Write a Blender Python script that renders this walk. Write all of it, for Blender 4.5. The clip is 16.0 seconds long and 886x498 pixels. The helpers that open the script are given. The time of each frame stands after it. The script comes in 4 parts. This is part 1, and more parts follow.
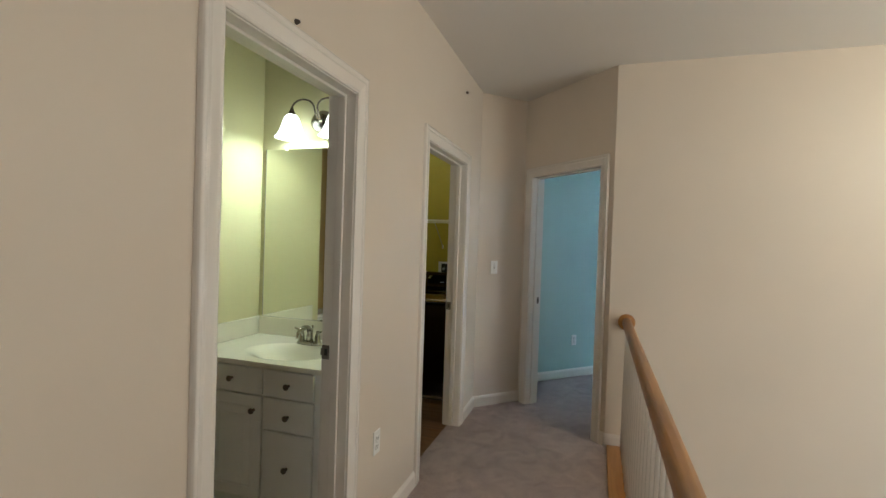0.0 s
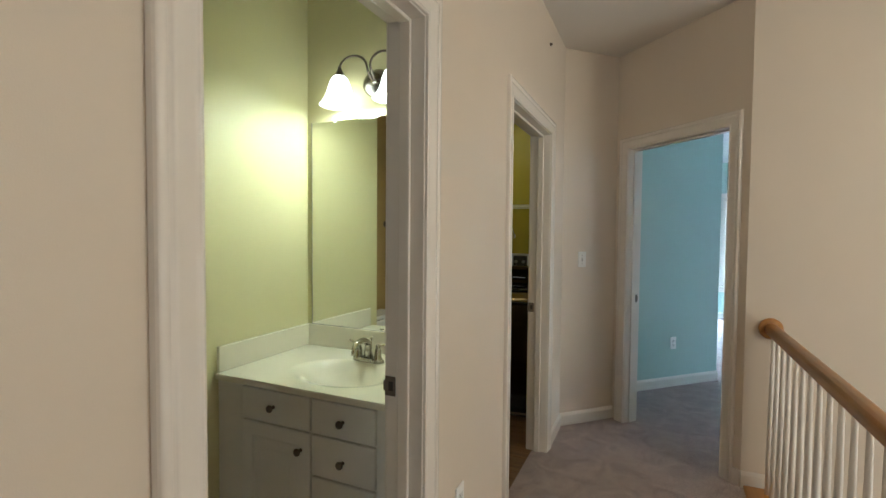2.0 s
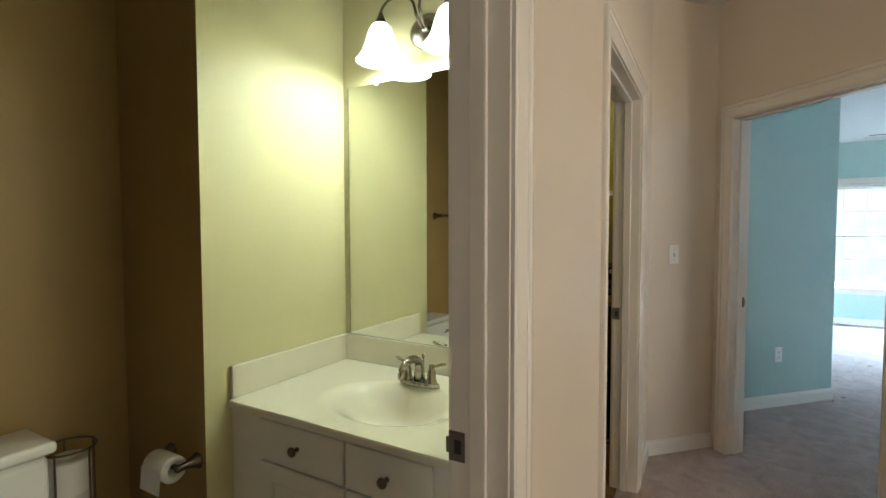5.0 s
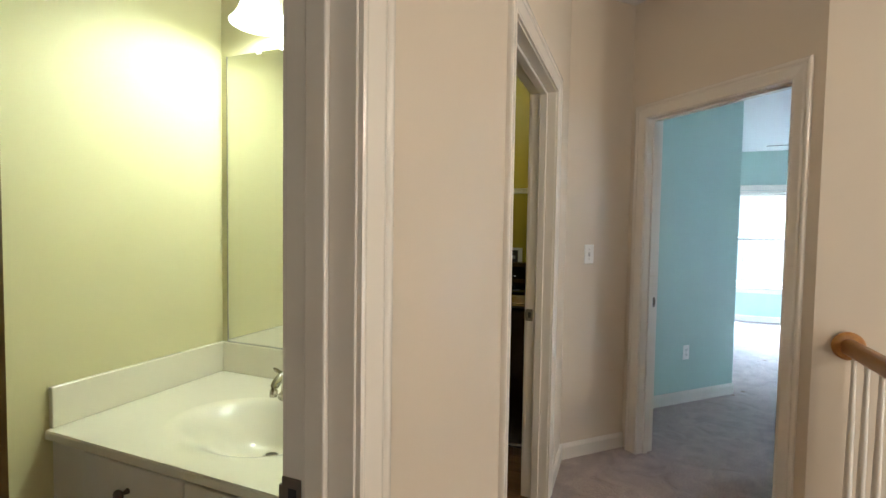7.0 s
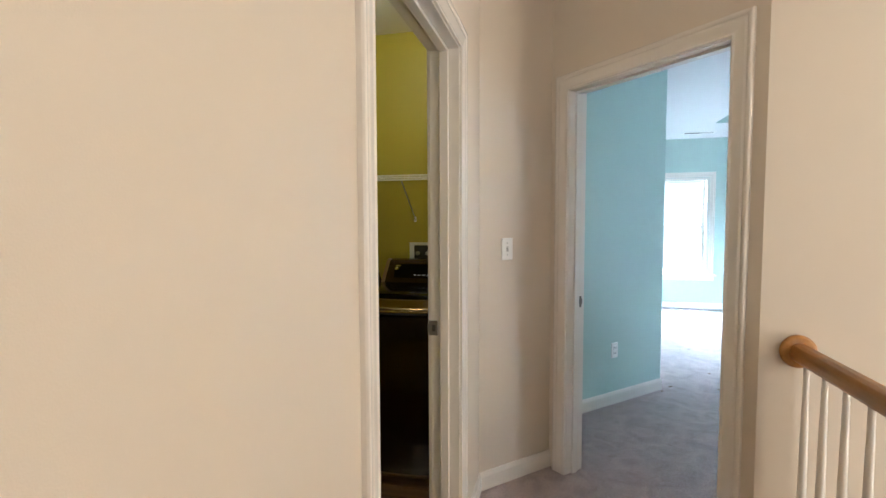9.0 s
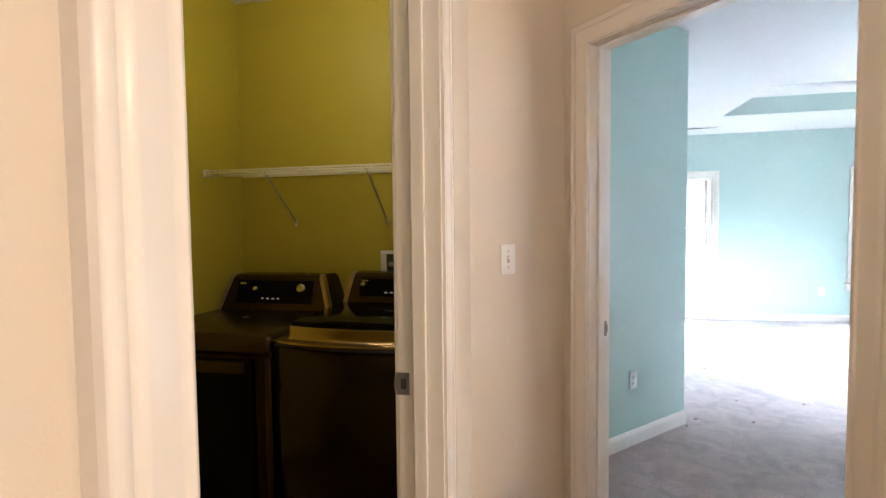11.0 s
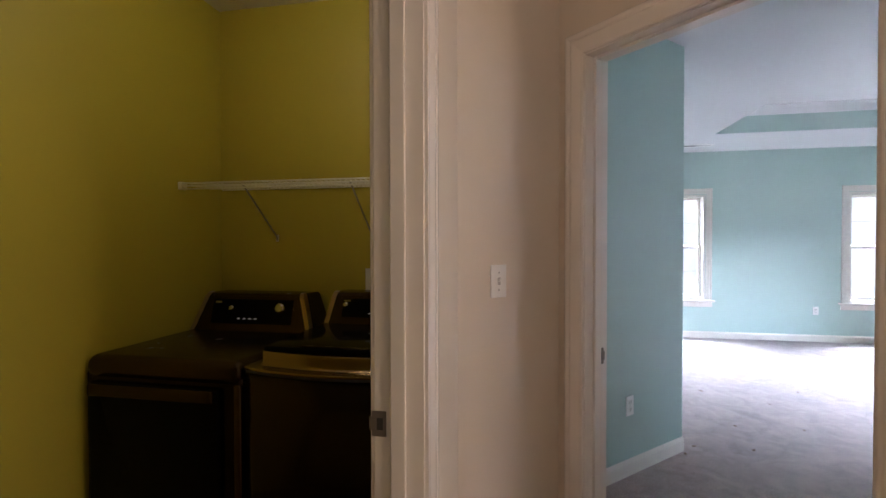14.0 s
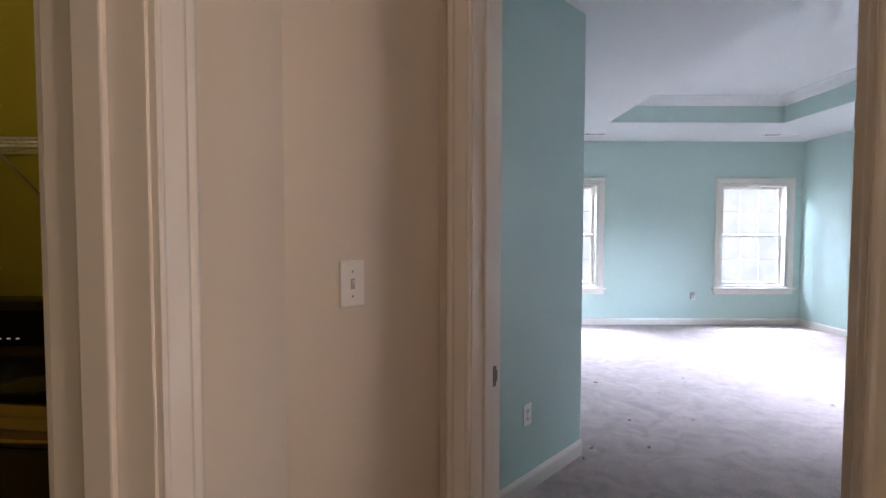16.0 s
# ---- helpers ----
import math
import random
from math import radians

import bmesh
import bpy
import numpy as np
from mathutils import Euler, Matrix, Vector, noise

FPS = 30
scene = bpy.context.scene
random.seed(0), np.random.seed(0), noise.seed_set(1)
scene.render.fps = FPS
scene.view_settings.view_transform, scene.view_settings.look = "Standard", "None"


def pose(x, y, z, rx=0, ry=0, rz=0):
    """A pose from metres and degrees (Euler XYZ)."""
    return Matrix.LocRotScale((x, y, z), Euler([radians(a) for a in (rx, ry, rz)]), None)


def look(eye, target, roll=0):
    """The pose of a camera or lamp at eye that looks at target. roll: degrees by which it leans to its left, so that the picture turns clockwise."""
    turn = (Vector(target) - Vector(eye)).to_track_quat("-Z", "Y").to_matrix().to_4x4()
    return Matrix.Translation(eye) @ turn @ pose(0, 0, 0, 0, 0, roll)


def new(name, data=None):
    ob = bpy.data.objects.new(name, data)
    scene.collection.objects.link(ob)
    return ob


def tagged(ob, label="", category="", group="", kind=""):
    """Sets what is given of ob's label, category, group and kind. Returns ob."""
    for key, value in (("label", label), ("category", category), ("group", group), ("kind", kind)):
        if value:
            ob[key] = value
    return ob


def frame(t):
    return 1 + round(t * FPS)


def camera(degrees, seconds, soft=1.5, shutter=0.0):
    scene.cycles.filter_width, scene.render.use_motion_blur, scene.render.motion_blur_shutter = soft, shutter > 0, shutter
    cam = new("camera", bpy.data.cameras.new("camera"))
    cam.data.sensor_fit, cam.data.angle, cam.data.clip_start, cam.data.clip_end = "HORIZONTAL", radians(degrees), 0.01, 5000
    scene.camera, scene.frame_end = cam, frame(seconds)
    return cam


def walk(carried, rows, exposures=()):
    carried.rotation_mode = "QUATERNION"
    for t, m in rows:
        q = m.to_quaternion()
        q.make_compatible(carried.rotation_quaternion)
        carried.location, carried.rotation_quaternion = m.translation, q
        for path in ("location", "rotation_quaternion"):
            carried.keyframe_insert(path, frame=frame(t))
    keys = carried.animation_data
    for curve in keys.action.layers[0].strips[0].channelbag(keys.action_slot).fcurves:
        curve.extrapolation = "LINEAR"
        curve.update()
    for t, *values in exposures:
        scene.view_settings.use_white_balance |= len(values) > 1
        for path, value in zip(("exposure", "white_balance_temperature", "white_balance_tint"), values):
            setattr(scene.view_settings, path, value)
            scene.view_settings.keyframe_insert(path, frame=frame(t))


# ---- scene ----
cam = camera(86.5, 16.0)
PATH = [
    (0, (0.491, 0.387, 1.434), (-0.115, 2.293, 1.403), 1.9),
    (0.5, (0.401, 0.514, 1.446), (-0.277, 2.395, 1.405), 1.7),
    (1, (0.336, 0.664, 1.446), (-0.401, 2.522, 1.396), 1.0),
    (1.5, (0.266, 0.78, 1.433), (-0.517, 2.619, 1.383), 0.4),
    (2, (0.15, 0.911, 1.42), (-0.669, 2.734, 1.345), 0.5),
    (2.5, (0.078, 1.031, 1.4), (-0.776, 2.838, 1.313), 0.2),
    (3, (0.03, 1.154, 1.39), (-0.876, 2.935, 1.288), -0.4),
    (3.5, (-0.029, 1.227, 1.386), (-1.006, 2.969, 1.281), -0.5),
    (3.7, (-0.061, 1.252, 1.375), (-1.06, 2.982, 1.276), -0.5),
    (6, (-0.148, 1.393, 1.383), (-1.087, 3.157, 1.306), 1.3),
    (6.5, (-0.123, 1.47, 1.373), (-0.963, 3.284, 1.294), 1.3),
    (7, (-0.101, 1.565, 1.364), (-0.844, 3.42, 1.275), 0.9),
    (7.5, (-0.043, 1.678, 1.366), (-0.722, 3.557, 1.257), 0.7),
    (8, (-0.039, 1.799, 1.355), (-0.64, 3.703, 1.238), 0.4),
    (8.5, (-0.063, 1.943, 1.363), (-0.588, 3.87, 1.241), 0.0),
    (9, (-0.077, 2.091, 1.366), (-0.557, 4.029, 1.247), -0.2),
    (9.2, (-0.083, 2.163, 1.368), (-0.548, 4.104, 1.249), -0.4),
    (11.3, (-0.223, 2.777, 1.337), (-0.639, 4.732, 1.253), -0.6),
    (11.5, (-0.23, 2.79, 1.334), (-0.658, 4.742, 1.256), -0.6),
    (12, (-0.24, 2.814, 1.334), (-0.695, 4.761, 1.266), -0.3),
    (12.5, (-0.236, 2.833, 1.34), (-0.705, 4.776, 1.283), -0.1),
    (13, (-0.238, 2.851, 1.345), (-0.699, 4.797, 1.294), -0.1),
    (13.5, (-0.242, 2.841, 1.356), (-0.675, 4.793, 1.317), 0.0),
    (14, (-0.21, 2.862, 1.36), (-0.596, 4.824, 1.328), -0.1),
    (14.5, (-0.162, 2.946, 1.354), (-0.474, 4.921, 1.321), -0.2),
    (15, (-0.158, 3.075, 1.355), (-0.38, 5.062, 1.308), -0.0),
    (15.5, (-0.159, 3.194, 1.355), (-0.266, 5.19, 1.297), 0.1),
    (16, (-0.122, 3.356, 1.354), (-0.11, 5.355, 1.272), 0.1),
]
EXPOSURE = [
    (0.0, -0.20, 5050, 3), (1.0, -0.10, 5100, 3), (3.5, -0.08, 5250, 4), (6.0, 0.06, 5450, 5), (8.0, 0.42, 5250, 7), (9.0, 0.60, 5250, 8),
    (11.3, 0.90, 5850, 17), (12.0, 0.82, 5800, 17), (12.5, 0.50, 5800, 17), (13.5, -0.02, 5850, 21), (15.0, -0.26, 5900, 24), (16.0, -0.34, 5950, 24),
]
walk(cam, [(t, look(eye, target, roll)) for t, eye, target, roll in PATH], EXPOSURE)

# ---- world and lights ----
world = bpy.data.worlds.new("sky")
scene.world = world
world.use_nodes = True
wn = world.node_tree
sky = wn.nodes.new("ShaderNodeTexSky")
sky.sky_type, sky.sun_disc = "NISHITA", False
sky.sun_elevation, sky.sun_rotation = radians(55), radians(180)
wn.links.new(sky.outputs["Color"], wn.nodes["Background"].inputs["Color"])
wn.nodes["Background"].inputs["Strength"].default_value = 0.08


def lamp(name, kind, m, energy, colour, size=0.1, size_y=None):
    data = bpy.data.lights.new(name, kind)
    data.energy, data.color = energy, colour
    if kind == "AREA":
        data.shape, data.size, data.size_y = "RECTANGLE", size, size_y or size
    elif kind == "SUN":
        data.angle = size
    else:
        data.shadow_soft_size = size
    ob = new(name, data)
    ob.matrix_world = m
    return ob


DAY = (0.70, 0.83, 0.95)
WARM = (1.0, 0.80, 0.54)
lamp("sun", "SUN", look((0, -14, 20), (0, 0, 0)), 0.9, (1.0, 0.96, 0.9), radians(12))
for wx, watts in ((1.65, 1750), (4.65, 1600)):
    lamp("window_light", "AREA", look((wx, 10.85, 2.85), (wx - 0.5, 8.2, 0.3)), watts, DAY, 1.1, 1.1)
# added light by the unseen east window, brightens carpet and far wall
lamp("window_light", "AREA", look((5.95, 4.95, 2.55), (2.6, 7.4, 0.2)), 4500, DAY, 1.3, 1.1)
# south light is added behind the walk to brighten the hall, never in view
lamp("unseen_foyer_window_light", "AREA", look((2.8, -7.06, 0.6), (2.0, 2.0, 0.8)), 80, (1.0, 0.88, 0.70), 2.3, 3.0)
lamp("unseen_foyer_window_light", "AREA", look((4.59, 2.4, 0.2), (-0.5, 2.7, 0.2)), 50, (1.0, 0.87, 0.68), 1.3, 2.3)
# warm fill added over the stairwell, always out of view
lamp("foyer_fill_light", "POINT", pose(3.1, 2.4, 2.28), 82, WARM, 0.14)
lamp("laundry_lamp_light", "POINT", pose(-1.05, 4.38, 2.52), 6.3, (1.0, 0.90, 0.60), 0.07)

# ---- materials ----


def mat(name, colour, rough=0.6, metal=0.0, var=0.06, scale=3.0, grain=0.0, grain_scale=200.0, bump=0.0, bump_scale=300.0, rough_var=0.0, spec=0.5, coat=0.0):
    """Painted or plain surface: colour with broad and fine variation, and fine relief."""
    m = bpy.data.materials.new(name)
    m.use_nodes = True
    nt = m.node_tree
    b = nt.nodes["Principled BSDF"]
    b.inputs["Roughness"].default_value = rough
    b.inputs["Metallic"].default_value = metal
    b.inputs["Specular IOR Level"].default_value = spec
    b.inputs["Coat Weight"].default_value = coat
    tc = nt.nodes.new("ShaderNodeTexCoord")

    def noise_node(s, detail=4.0):
        n = nt.nodes.new("ShaderNodeTexNoise")
        n.inputs["Scale"].default_value, n.inputs["Detail"].default_value = s, detail
        nt.links.new(tc.outputs["Object"], n.inputs["Vector"])
        return n

    broad = noise_node(scale)
    ramp = nt.nodes.new("ShaderNodeMixRGB")
    dark = [c * (1 - var) for c in colour]
    lite = [min(1, c * (1 + var)) for c in colour]
    ramp.inputs[1].default_value, ramp.inputs[2].default_value = (*dark, 1), (*lite, 1)
    nt.links.new(broad.outputs["Fac"], ramp.inputs[0])
    out = ramp.outputs[0]
    if grain:
        fine = noise_node(grain_scale, 2.0)
        mix = nt.nodes.new("ShaderNodeMixRGB")
        mix.blend_type = "OVERLAY"
        mix.inputs[0].default_value = grain
        nt.links.new(out, mix.inputs[1])
        nt.links.new(fine.outputs["Fac"], mix.inputs[2])
        out = mix.outputs[0]
    nt.links.new(out, b.inputs["Base Color"])
    if rough_var:
        mr = nt.nodes.new("ShaderNodeMapRange")
        mr.inputs["To Min"].default_value, mr.inputs["To Max"].default_value = rough - rough_var, rough + rough_var
        nt.links.new(noise_node(scale * 2.3).outputs["Fac"], mr.inputs["Value"])
        nt.links.new(mr.outputs["Result"], b.inputs["Roughness"])
    if bump:
        bn = nt.nodes.new("ShaderNodeBump")
        bn.inputs["Strength"].default_value, bn.inputs["Distance"].default_value = bump, 0.002
        nt.links.new(noise_node(bump_scale, 3.0).outputs["Fac"], bn.inputs["Height"])
        nt.links.new(bn.outputs["Normal"], b.inputs["Normal"])
    return m


def glow(name, colour, strength):
    m = bpy.data.materials.new(name)
    m.use_nodes = True
    b = m.node_tree.nodes["Principled BSDF"]
    b.inputs["Base Color"].default_value = (0.9, 0.88, 0.82, 1)
    b.inputs["Roughness"].default_value = 0.35
    b.inputs["Emission Color"].default_value = (*colour, 1)
    b.inputs["Emission Strength"].default_value = strength
    return m


def glass_mat():
    m = bpy.data.materials.new("window_glass")
    m.use_nodes = True
    b = m.node_tree.nodes["Principled BSDF"]
    b.inputs["Transmission Weight"].default_value, b.inputs["Roughness"].default_value = 1.0, 0.0
    b.inputs["IOR"].default_value = 1.05
    return m


def carpet_mat():
    m = mat("carpet", (0.45, 0.355, 0.325), 0.95, var=0.14, scale=3.0, spec=0.1)
    nt = m.node_tree
    b = nt.nodes["Principled BSDF"]
    tc = next(n for n in nt.nodes if n.type == "TEX_COORD")
    src = b.inputs["Base Color"].links[0].from_socket
    tuft = nt.nodes.new("ShaderNodeTexNoise")
    tuft.inputs["Scale"].default_value, tuft.inputs["Detail"].default_value = 140, 4
    patch = nt.nodes.new("ShaderNodeTexNoise")
    patch.inputs["Scale"].default_value, patch.inputs["Detail"].default_value, patch.inputs["Distortion"].default_value = 7.0, 5, 1.2
    for n in (tuft, patch):
        nt.links.new(tc.outputs["Object"], n.inputs["Vector"])
    last = src
    for n, lo, hi in ((tuft, 0.62, 1.30), (patch, 0.80, 1.15)):
        mr = nt.nodes.new("ShaderNodeMapRange")
        mr.inputs["From Min"].default_value, mr.inputs["From Max"].default_value = 0.3, 0.7
        mr.inputs["To Min"].default_value, mr.inputs["To Max"].default_value = lo, hi
        nt.links.new(n.outputs["Fac"], mr.inputs["Value"])
        mul = nt.nodes.new("ShaderNodeMixRGB")
        mul.blend_type = "MULTIPLY"
        mul.inputs[0].default_value = 1.0
        nt.links.new(last, mul.inputs[1])
        nt.links.new(mr.outputs["Result"], mul.inputs[2])
        last = mul.outputs[0]
    nt.links.new(last, b.inputs["Base Color"])
    add = nt.nodes.new("ShaderNodeMath")
    add.operation = "ADD"
    nt.links.new(tuft.outputs["Fac"], add.inputs[0])
    nt.links.new(patch.outputs["Fac"], add.inputs[1])
    bn = nt.nodes.new("ShaderNodeBump")
    bn.inputs["Strength"].default_value, bn.inputs["Distance"].default_value = 0.9, 0.012
    nt.links.new(add.outputs[0], bn.inputs["Height"])
    nt.links.new(bn.outputs["Normal"], b.inputs["Normal"])
    b.inputs["Sheen Weight"].default_value = 0.25
    return m


def wood_mat(name, light, dark, rough=0.35, stretch=(18.0, 1.2, 18.0), coat=0.3):
    m = bpy.data.materials.new(name)
    m.use_nodes = True
    nt = m.node_tree
    b = nt.nodes["Principled BSDF"]
    tc = nt.nodes.new("ShaderNodeTexCoord")
    info = nt.nodes.new("ShaderNodeObjectInfo")
    mp = nt.nodes.new("ShaderNodeMapping")
    mp.inputs["Scale"].default_value = stretch
    off = nt.nodes.new("ShaderNodeVectorMath")
    off.operation = "ADD"
    nt.links.new(tc.outputs["Object"], off.inputs[0])
    sc = nt.nodes.new("ShaderNodeMath")
    sc.operation = "MULTIPLY"
    sc.inputs[1].default_value = 9.0
    nt.links.new(info.outputs["Random"], sc.inputs[0])
    nt.links.new(sc.outputs[0], off.inputs[1])
    nt.links.new(off.outputs[0], mp.inputs["Vector"])
    n = nt.nodes.new("ShaderNodeTexNoise")
    n.inputs["Scale"].default_value, n.inputs["Detail"].default_value, n.inputs["Distortion"].default_value = 2.2, 8, 0.8
    nt.links.new(mp.outputs["Vector"], n.inputs["Vector"])
    r = nt.nodes.new("ShaderNodeValToRGB")
    r.color_ramp.elements[0].position, r.color_ramp.elements[1].position = 0.3, 0.7
    r.color_ramp.elements[0].color, r.color_ramp.elements[1].color = (*dark, 1), (*light, 1)
    nt.links.new(n.outputs["Fac"], r.inputs["Fac"])
    nt.links.new(r.outputs["Color"], b.inputs["Base Color"])
    b.inputs["Roughness"].default_value, b.inputs["Coat Weight"].default_value = rough, coat
    b.inputs["Coat Roughness"].default_value = 0.2
    bn = nt.nodes.new("ShaderNodeBump")
    bn.inputs["Strength"].default_value, bn.inputs["Distance"].default_value = 0.15, 0.001
    nt.links.new(n.outputs["Fac"], bn.inputs["Height"])
    nt.links.new(bn.outputs["Normal"], b.inputs["Normal"])
    return m


PAINT = dict(rough=0.50, var=0.05, scale=1.3, bump=0.12, bump_scale=420, rough_var=0.06)
M_BEIGE = mat("beige_wall_paint", (0.66, 0.57, 0.46), **PAINT)
M_GREEN = mat("pale_green_wall_paint", (0.67, 0.625, 0.375), **PAINT)
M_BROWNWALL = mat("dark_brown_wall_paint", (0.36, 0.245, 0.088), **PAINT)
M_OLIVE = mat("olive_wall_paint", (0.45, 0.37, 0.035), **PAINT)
M_AQUA = mat("aqua_wall_paint", (0.43, 0.555, 0.50), **PAINT)
M_CEIL = mat("ceiling_paint", (0.74, 0.69, 0.62), rough=0.85, var=0.03, scale=1.1, bump=0.4, bump_scale=300)
M_TRIM = mat("white_trim_paint", (0.76, 0.70, 0.625), rough=0.23, var=0.012, scale=2, bump=0.04, bump_scale=90, rough_var=0.02)
M_CAB = mat("white_cabinet_paint", (0.83, 0.80, 0.75), rough=0.36, var=0.03, scale=5, bump=0.1, bump_scale=90)
M_MARBLE = mat("cultured_marble", (0.81, 0.765, 0.65), rough=0.16, var=0.03, scale=6, coat=0.3)
M_PORC = mat("porcelain", (0.82, 0.80, 0.75), rough=0.1, var=0.01, coat=0.5)
M_NICKEL = mat("brushed_nickel", (0.42, 0.39, 0.34), rough=0.26, metal=1.0, var=0.08, scale=20, rough_var=0.06)
M_BRONZE = mat("dark_nickel", (0.16, 0.13, 0.11), rough=0.32, metal=1.0, var=0.12, scale=30)
M_STRIKE = mat("aged_nickel", (0.20, 0.17, 0.145), rough=0.48, metal=0.6, var=0.15, scale=40)
M_PLASTIC = mat("white_plastic", (0.80, 0.78, 0.74), rough=0.35, var=0.02)
M_SLOT = mat("dark_slot", (0.03, 0.03, 0.03), rough=0.6)
M_PAPER = mat("toilet_paper", (0.82, 0.80, 0.76), rough=0.95, var=0.03, scale=20, bump=0.4, bump_scale=200)
M_GRAPH = mat("graphite_steel", (0.024, 0.016, 0.010), rough=0.20, metal=0.9, var=0.05, scale=3, rough_var=0.03)
M_RIM = mat("polished_bronze_graphite", (0.30, 0.215, 0.11), rough=0.22, metal=1.0, var=0.05, scale=4, rough_var=0.03)
M_BLACK = mat("black_glass", (0.004, 0.0035, 0.003), rough=0.10, var=0.1, spec=0.05)
M_CHROME = mat("chrome", (0.62, 0.60, 0.57), rough=0.12, metal=1.0, var=0.03)
M_STEEL = mat("galvanised_steel", (0.45, 0.43, 0.40), rough=0.35, metal=1.0, var=0.1, scale=30)
M_WIRE = mat("white_wire_coating", (0.90, 0.87, 0.78), rough=0.4, var=0.03)
M_MIRROR = mat("mirror_silver", (0.90, 0.92, 0.90), rough=0.01, metal=1.0, var=0.0)
M_VINYL = mat("vinyl_floor", (0.50, 0.44, 0.35), rough=0.5, var=0.12, scale=5)
M_CURTAIN = mat("brown_fabric", (0.22, 0.10, 0.045), rough=0.9, var=0.1, scale=10, bump=0.5, bump_scale=500)
M_LAWN = mat("lawn", (0.13, 0.17, 0.07), rough=0.95, var=0.3, scale=0.2)
M_SHADE = glow("lit_frosted_glass", (1.0, 0.95, 0.74), 4.2)
M_LAMPGLASS = glow("ceiling_lamp_glass", (1.0, 0.85, 0.65), 3.0)
M_LED = glow("indicator_light", (0.95, 0.9, 0.8), 0.16)
M_GLASS = glass_mat()
M_CARPET = carpet_mat()
M_OAK = wood_mat("oak_stain", (0.47, 0.225, 0.05), (0.35, 0.15, 0.03), rough=0.36, coat=0.2)
M_PLANK = wood_mat("brown_plank", (0.25, 0.14, 0.06), (0.13, 0.065, 0.026), rough=0.45, stretch=(1.0, 12.0, 12.0), coat=0.1)

# ---- mesh helpers ----


def box(bm, x0, x1, y0, y1, z0, z1, bevel=0.0, seg=2, mi=0):
    r = bmesh.ops.create_cube(bm, size=1.0, matrix=Matrix.Translation(((x0 + x1) / 2, (y0 + y1) / 2, (z0 + z1) / 2)) @ Matrix.Diagonal((x1 - x0, y1 - y0, z1 - z0, 1)))
    faces = {f for v in r["verts"] for f in v.link_faces}
    for f in faces:
        f.material_index = mi
    if bevel:
        edges = {e for v in r["verts"] for e in v.link_edges}
        bmesh.ops.bevel(bm, geom=list(edges), offset=bevel, segments=seg, affect="EDGES", profile=0.5)
    return r


def prism(bm, pts, z0, z1, mi=0):
    lo = [bm.verts.new((x, y, z0)) for x, y in pts]
    hi = [bm.verts.new((x, y, z1)) for x, y in pts]
    n = len(pts)
    fs = [bm.faces.new(lo[::-1]), bm.faces.new(hi)]
    fs += [bm.faces.new((lo[i], lo[(i + 1) % n], hi[(i + 1) % n], hi[i])) for i in range(n)]
    for f in fs:
        f.material_index = mi
    bmesh.ops.recalc_face_normals(bm, faces=fs)
    return fs


def lathe(bm, profile, m=Matrix(), seg=24, sx=1.0, sy=1.0, cap=True):
    """profile: (radius, height) from bottom to top."""
    rings = []
    for r, h in profile:
        rings.append([bm.verts.new(m @ Vector((r * sx * math.cos(2 * math.pi * i / seg), r * sy * math.sin(2 * math.pi * i / seg), h))) for i in range(seg)])
    fs = []
    for a, b in zip(rings, rings[1:]):
        fs += [bm.faces.new((a[i], a[(i + 1) % seg], b[(i + 1) % seg], b[i])) for i in range(seg)]
    if cap:
        fs += [bm.faces.new(rings[0][::-1]), bm.faces.new(rings[-1])]
    bmesh.ops.recalc_face_normals(bm, faces=fs)
    for f in fs:
        f.smooth = True
    return fs


def tube(bm, pts, r, seg=10, radii=None):
    """A round rod along points."""
    pts = [Vector(p) for p in pts]
    rings = []
    ref = Vector((0.13, 0.31, 0.94))
    for i, p in enumerate(pts):
        d = (pts[min(i + 1, len(pts) - 1)] - pts[max(i - 1, 0)]).normalized()
        a = d.cross(ref)
        if a.length < 1e-3:
            a = d.cross(Vector((1, 0, 0)))
        a.normalize()
        b = d.cross(a)
        rr = radii[i] if radii else r
        rings.append([bm.verts.new(p + rr * (math.cos(2 * math.pi * k / seg) * a + math.sin(2 * math.pi * k / seg) * b)) for k in range(seg)])
    fs = []
    for a, b in zip(rings, rings[1:]):
        fs += [bm.faces.new((a[i], a[(i + 1) % seg], b[(i + 1) % seg], b[i])) for i in range(seg)]
    fs += [bm.faces.new(rings[0][::-1]), bm.faces.new(rings[-1])]
    bmesh.ops.recalc_face_normals(bm, faces=fs)
    for f in fs:
        f.smooth = True


def mesh_of(name, bm, mats):
    me = bpy.data.meshes.new(name)
    bm.to_mesh(me)
    bm.free()
    for m in mats if isinstance(mats, (list, tuple)) else [mats]:
        me.materials.append(m)
    return me


def part(name, bm, material, parent, label=""):
    ob = new(name, mesh_of(name, bm, material))
    ob.parent = parent
    return tagged(ob, label) if label else ob


def solid(name, bm, material, label="", category="", kind="", m=None, group=""):
    ob = new(name, mesh_of(name, bm, material))
    if m is not None:
        ob.matrix_world = m
    return tagged(ob, label, category, group, kind)


def thing(name, m, label, category, group="", kind=""):
    ob = new(name)
    ob.empty_display_size = 0.05
    ob.matrix_world = m
    return tagged(ob, label, category, group, kind)


def bm_box(*a, **k):
    bm = bmesh.new()
    box(bm, *a, **k)
    return bm


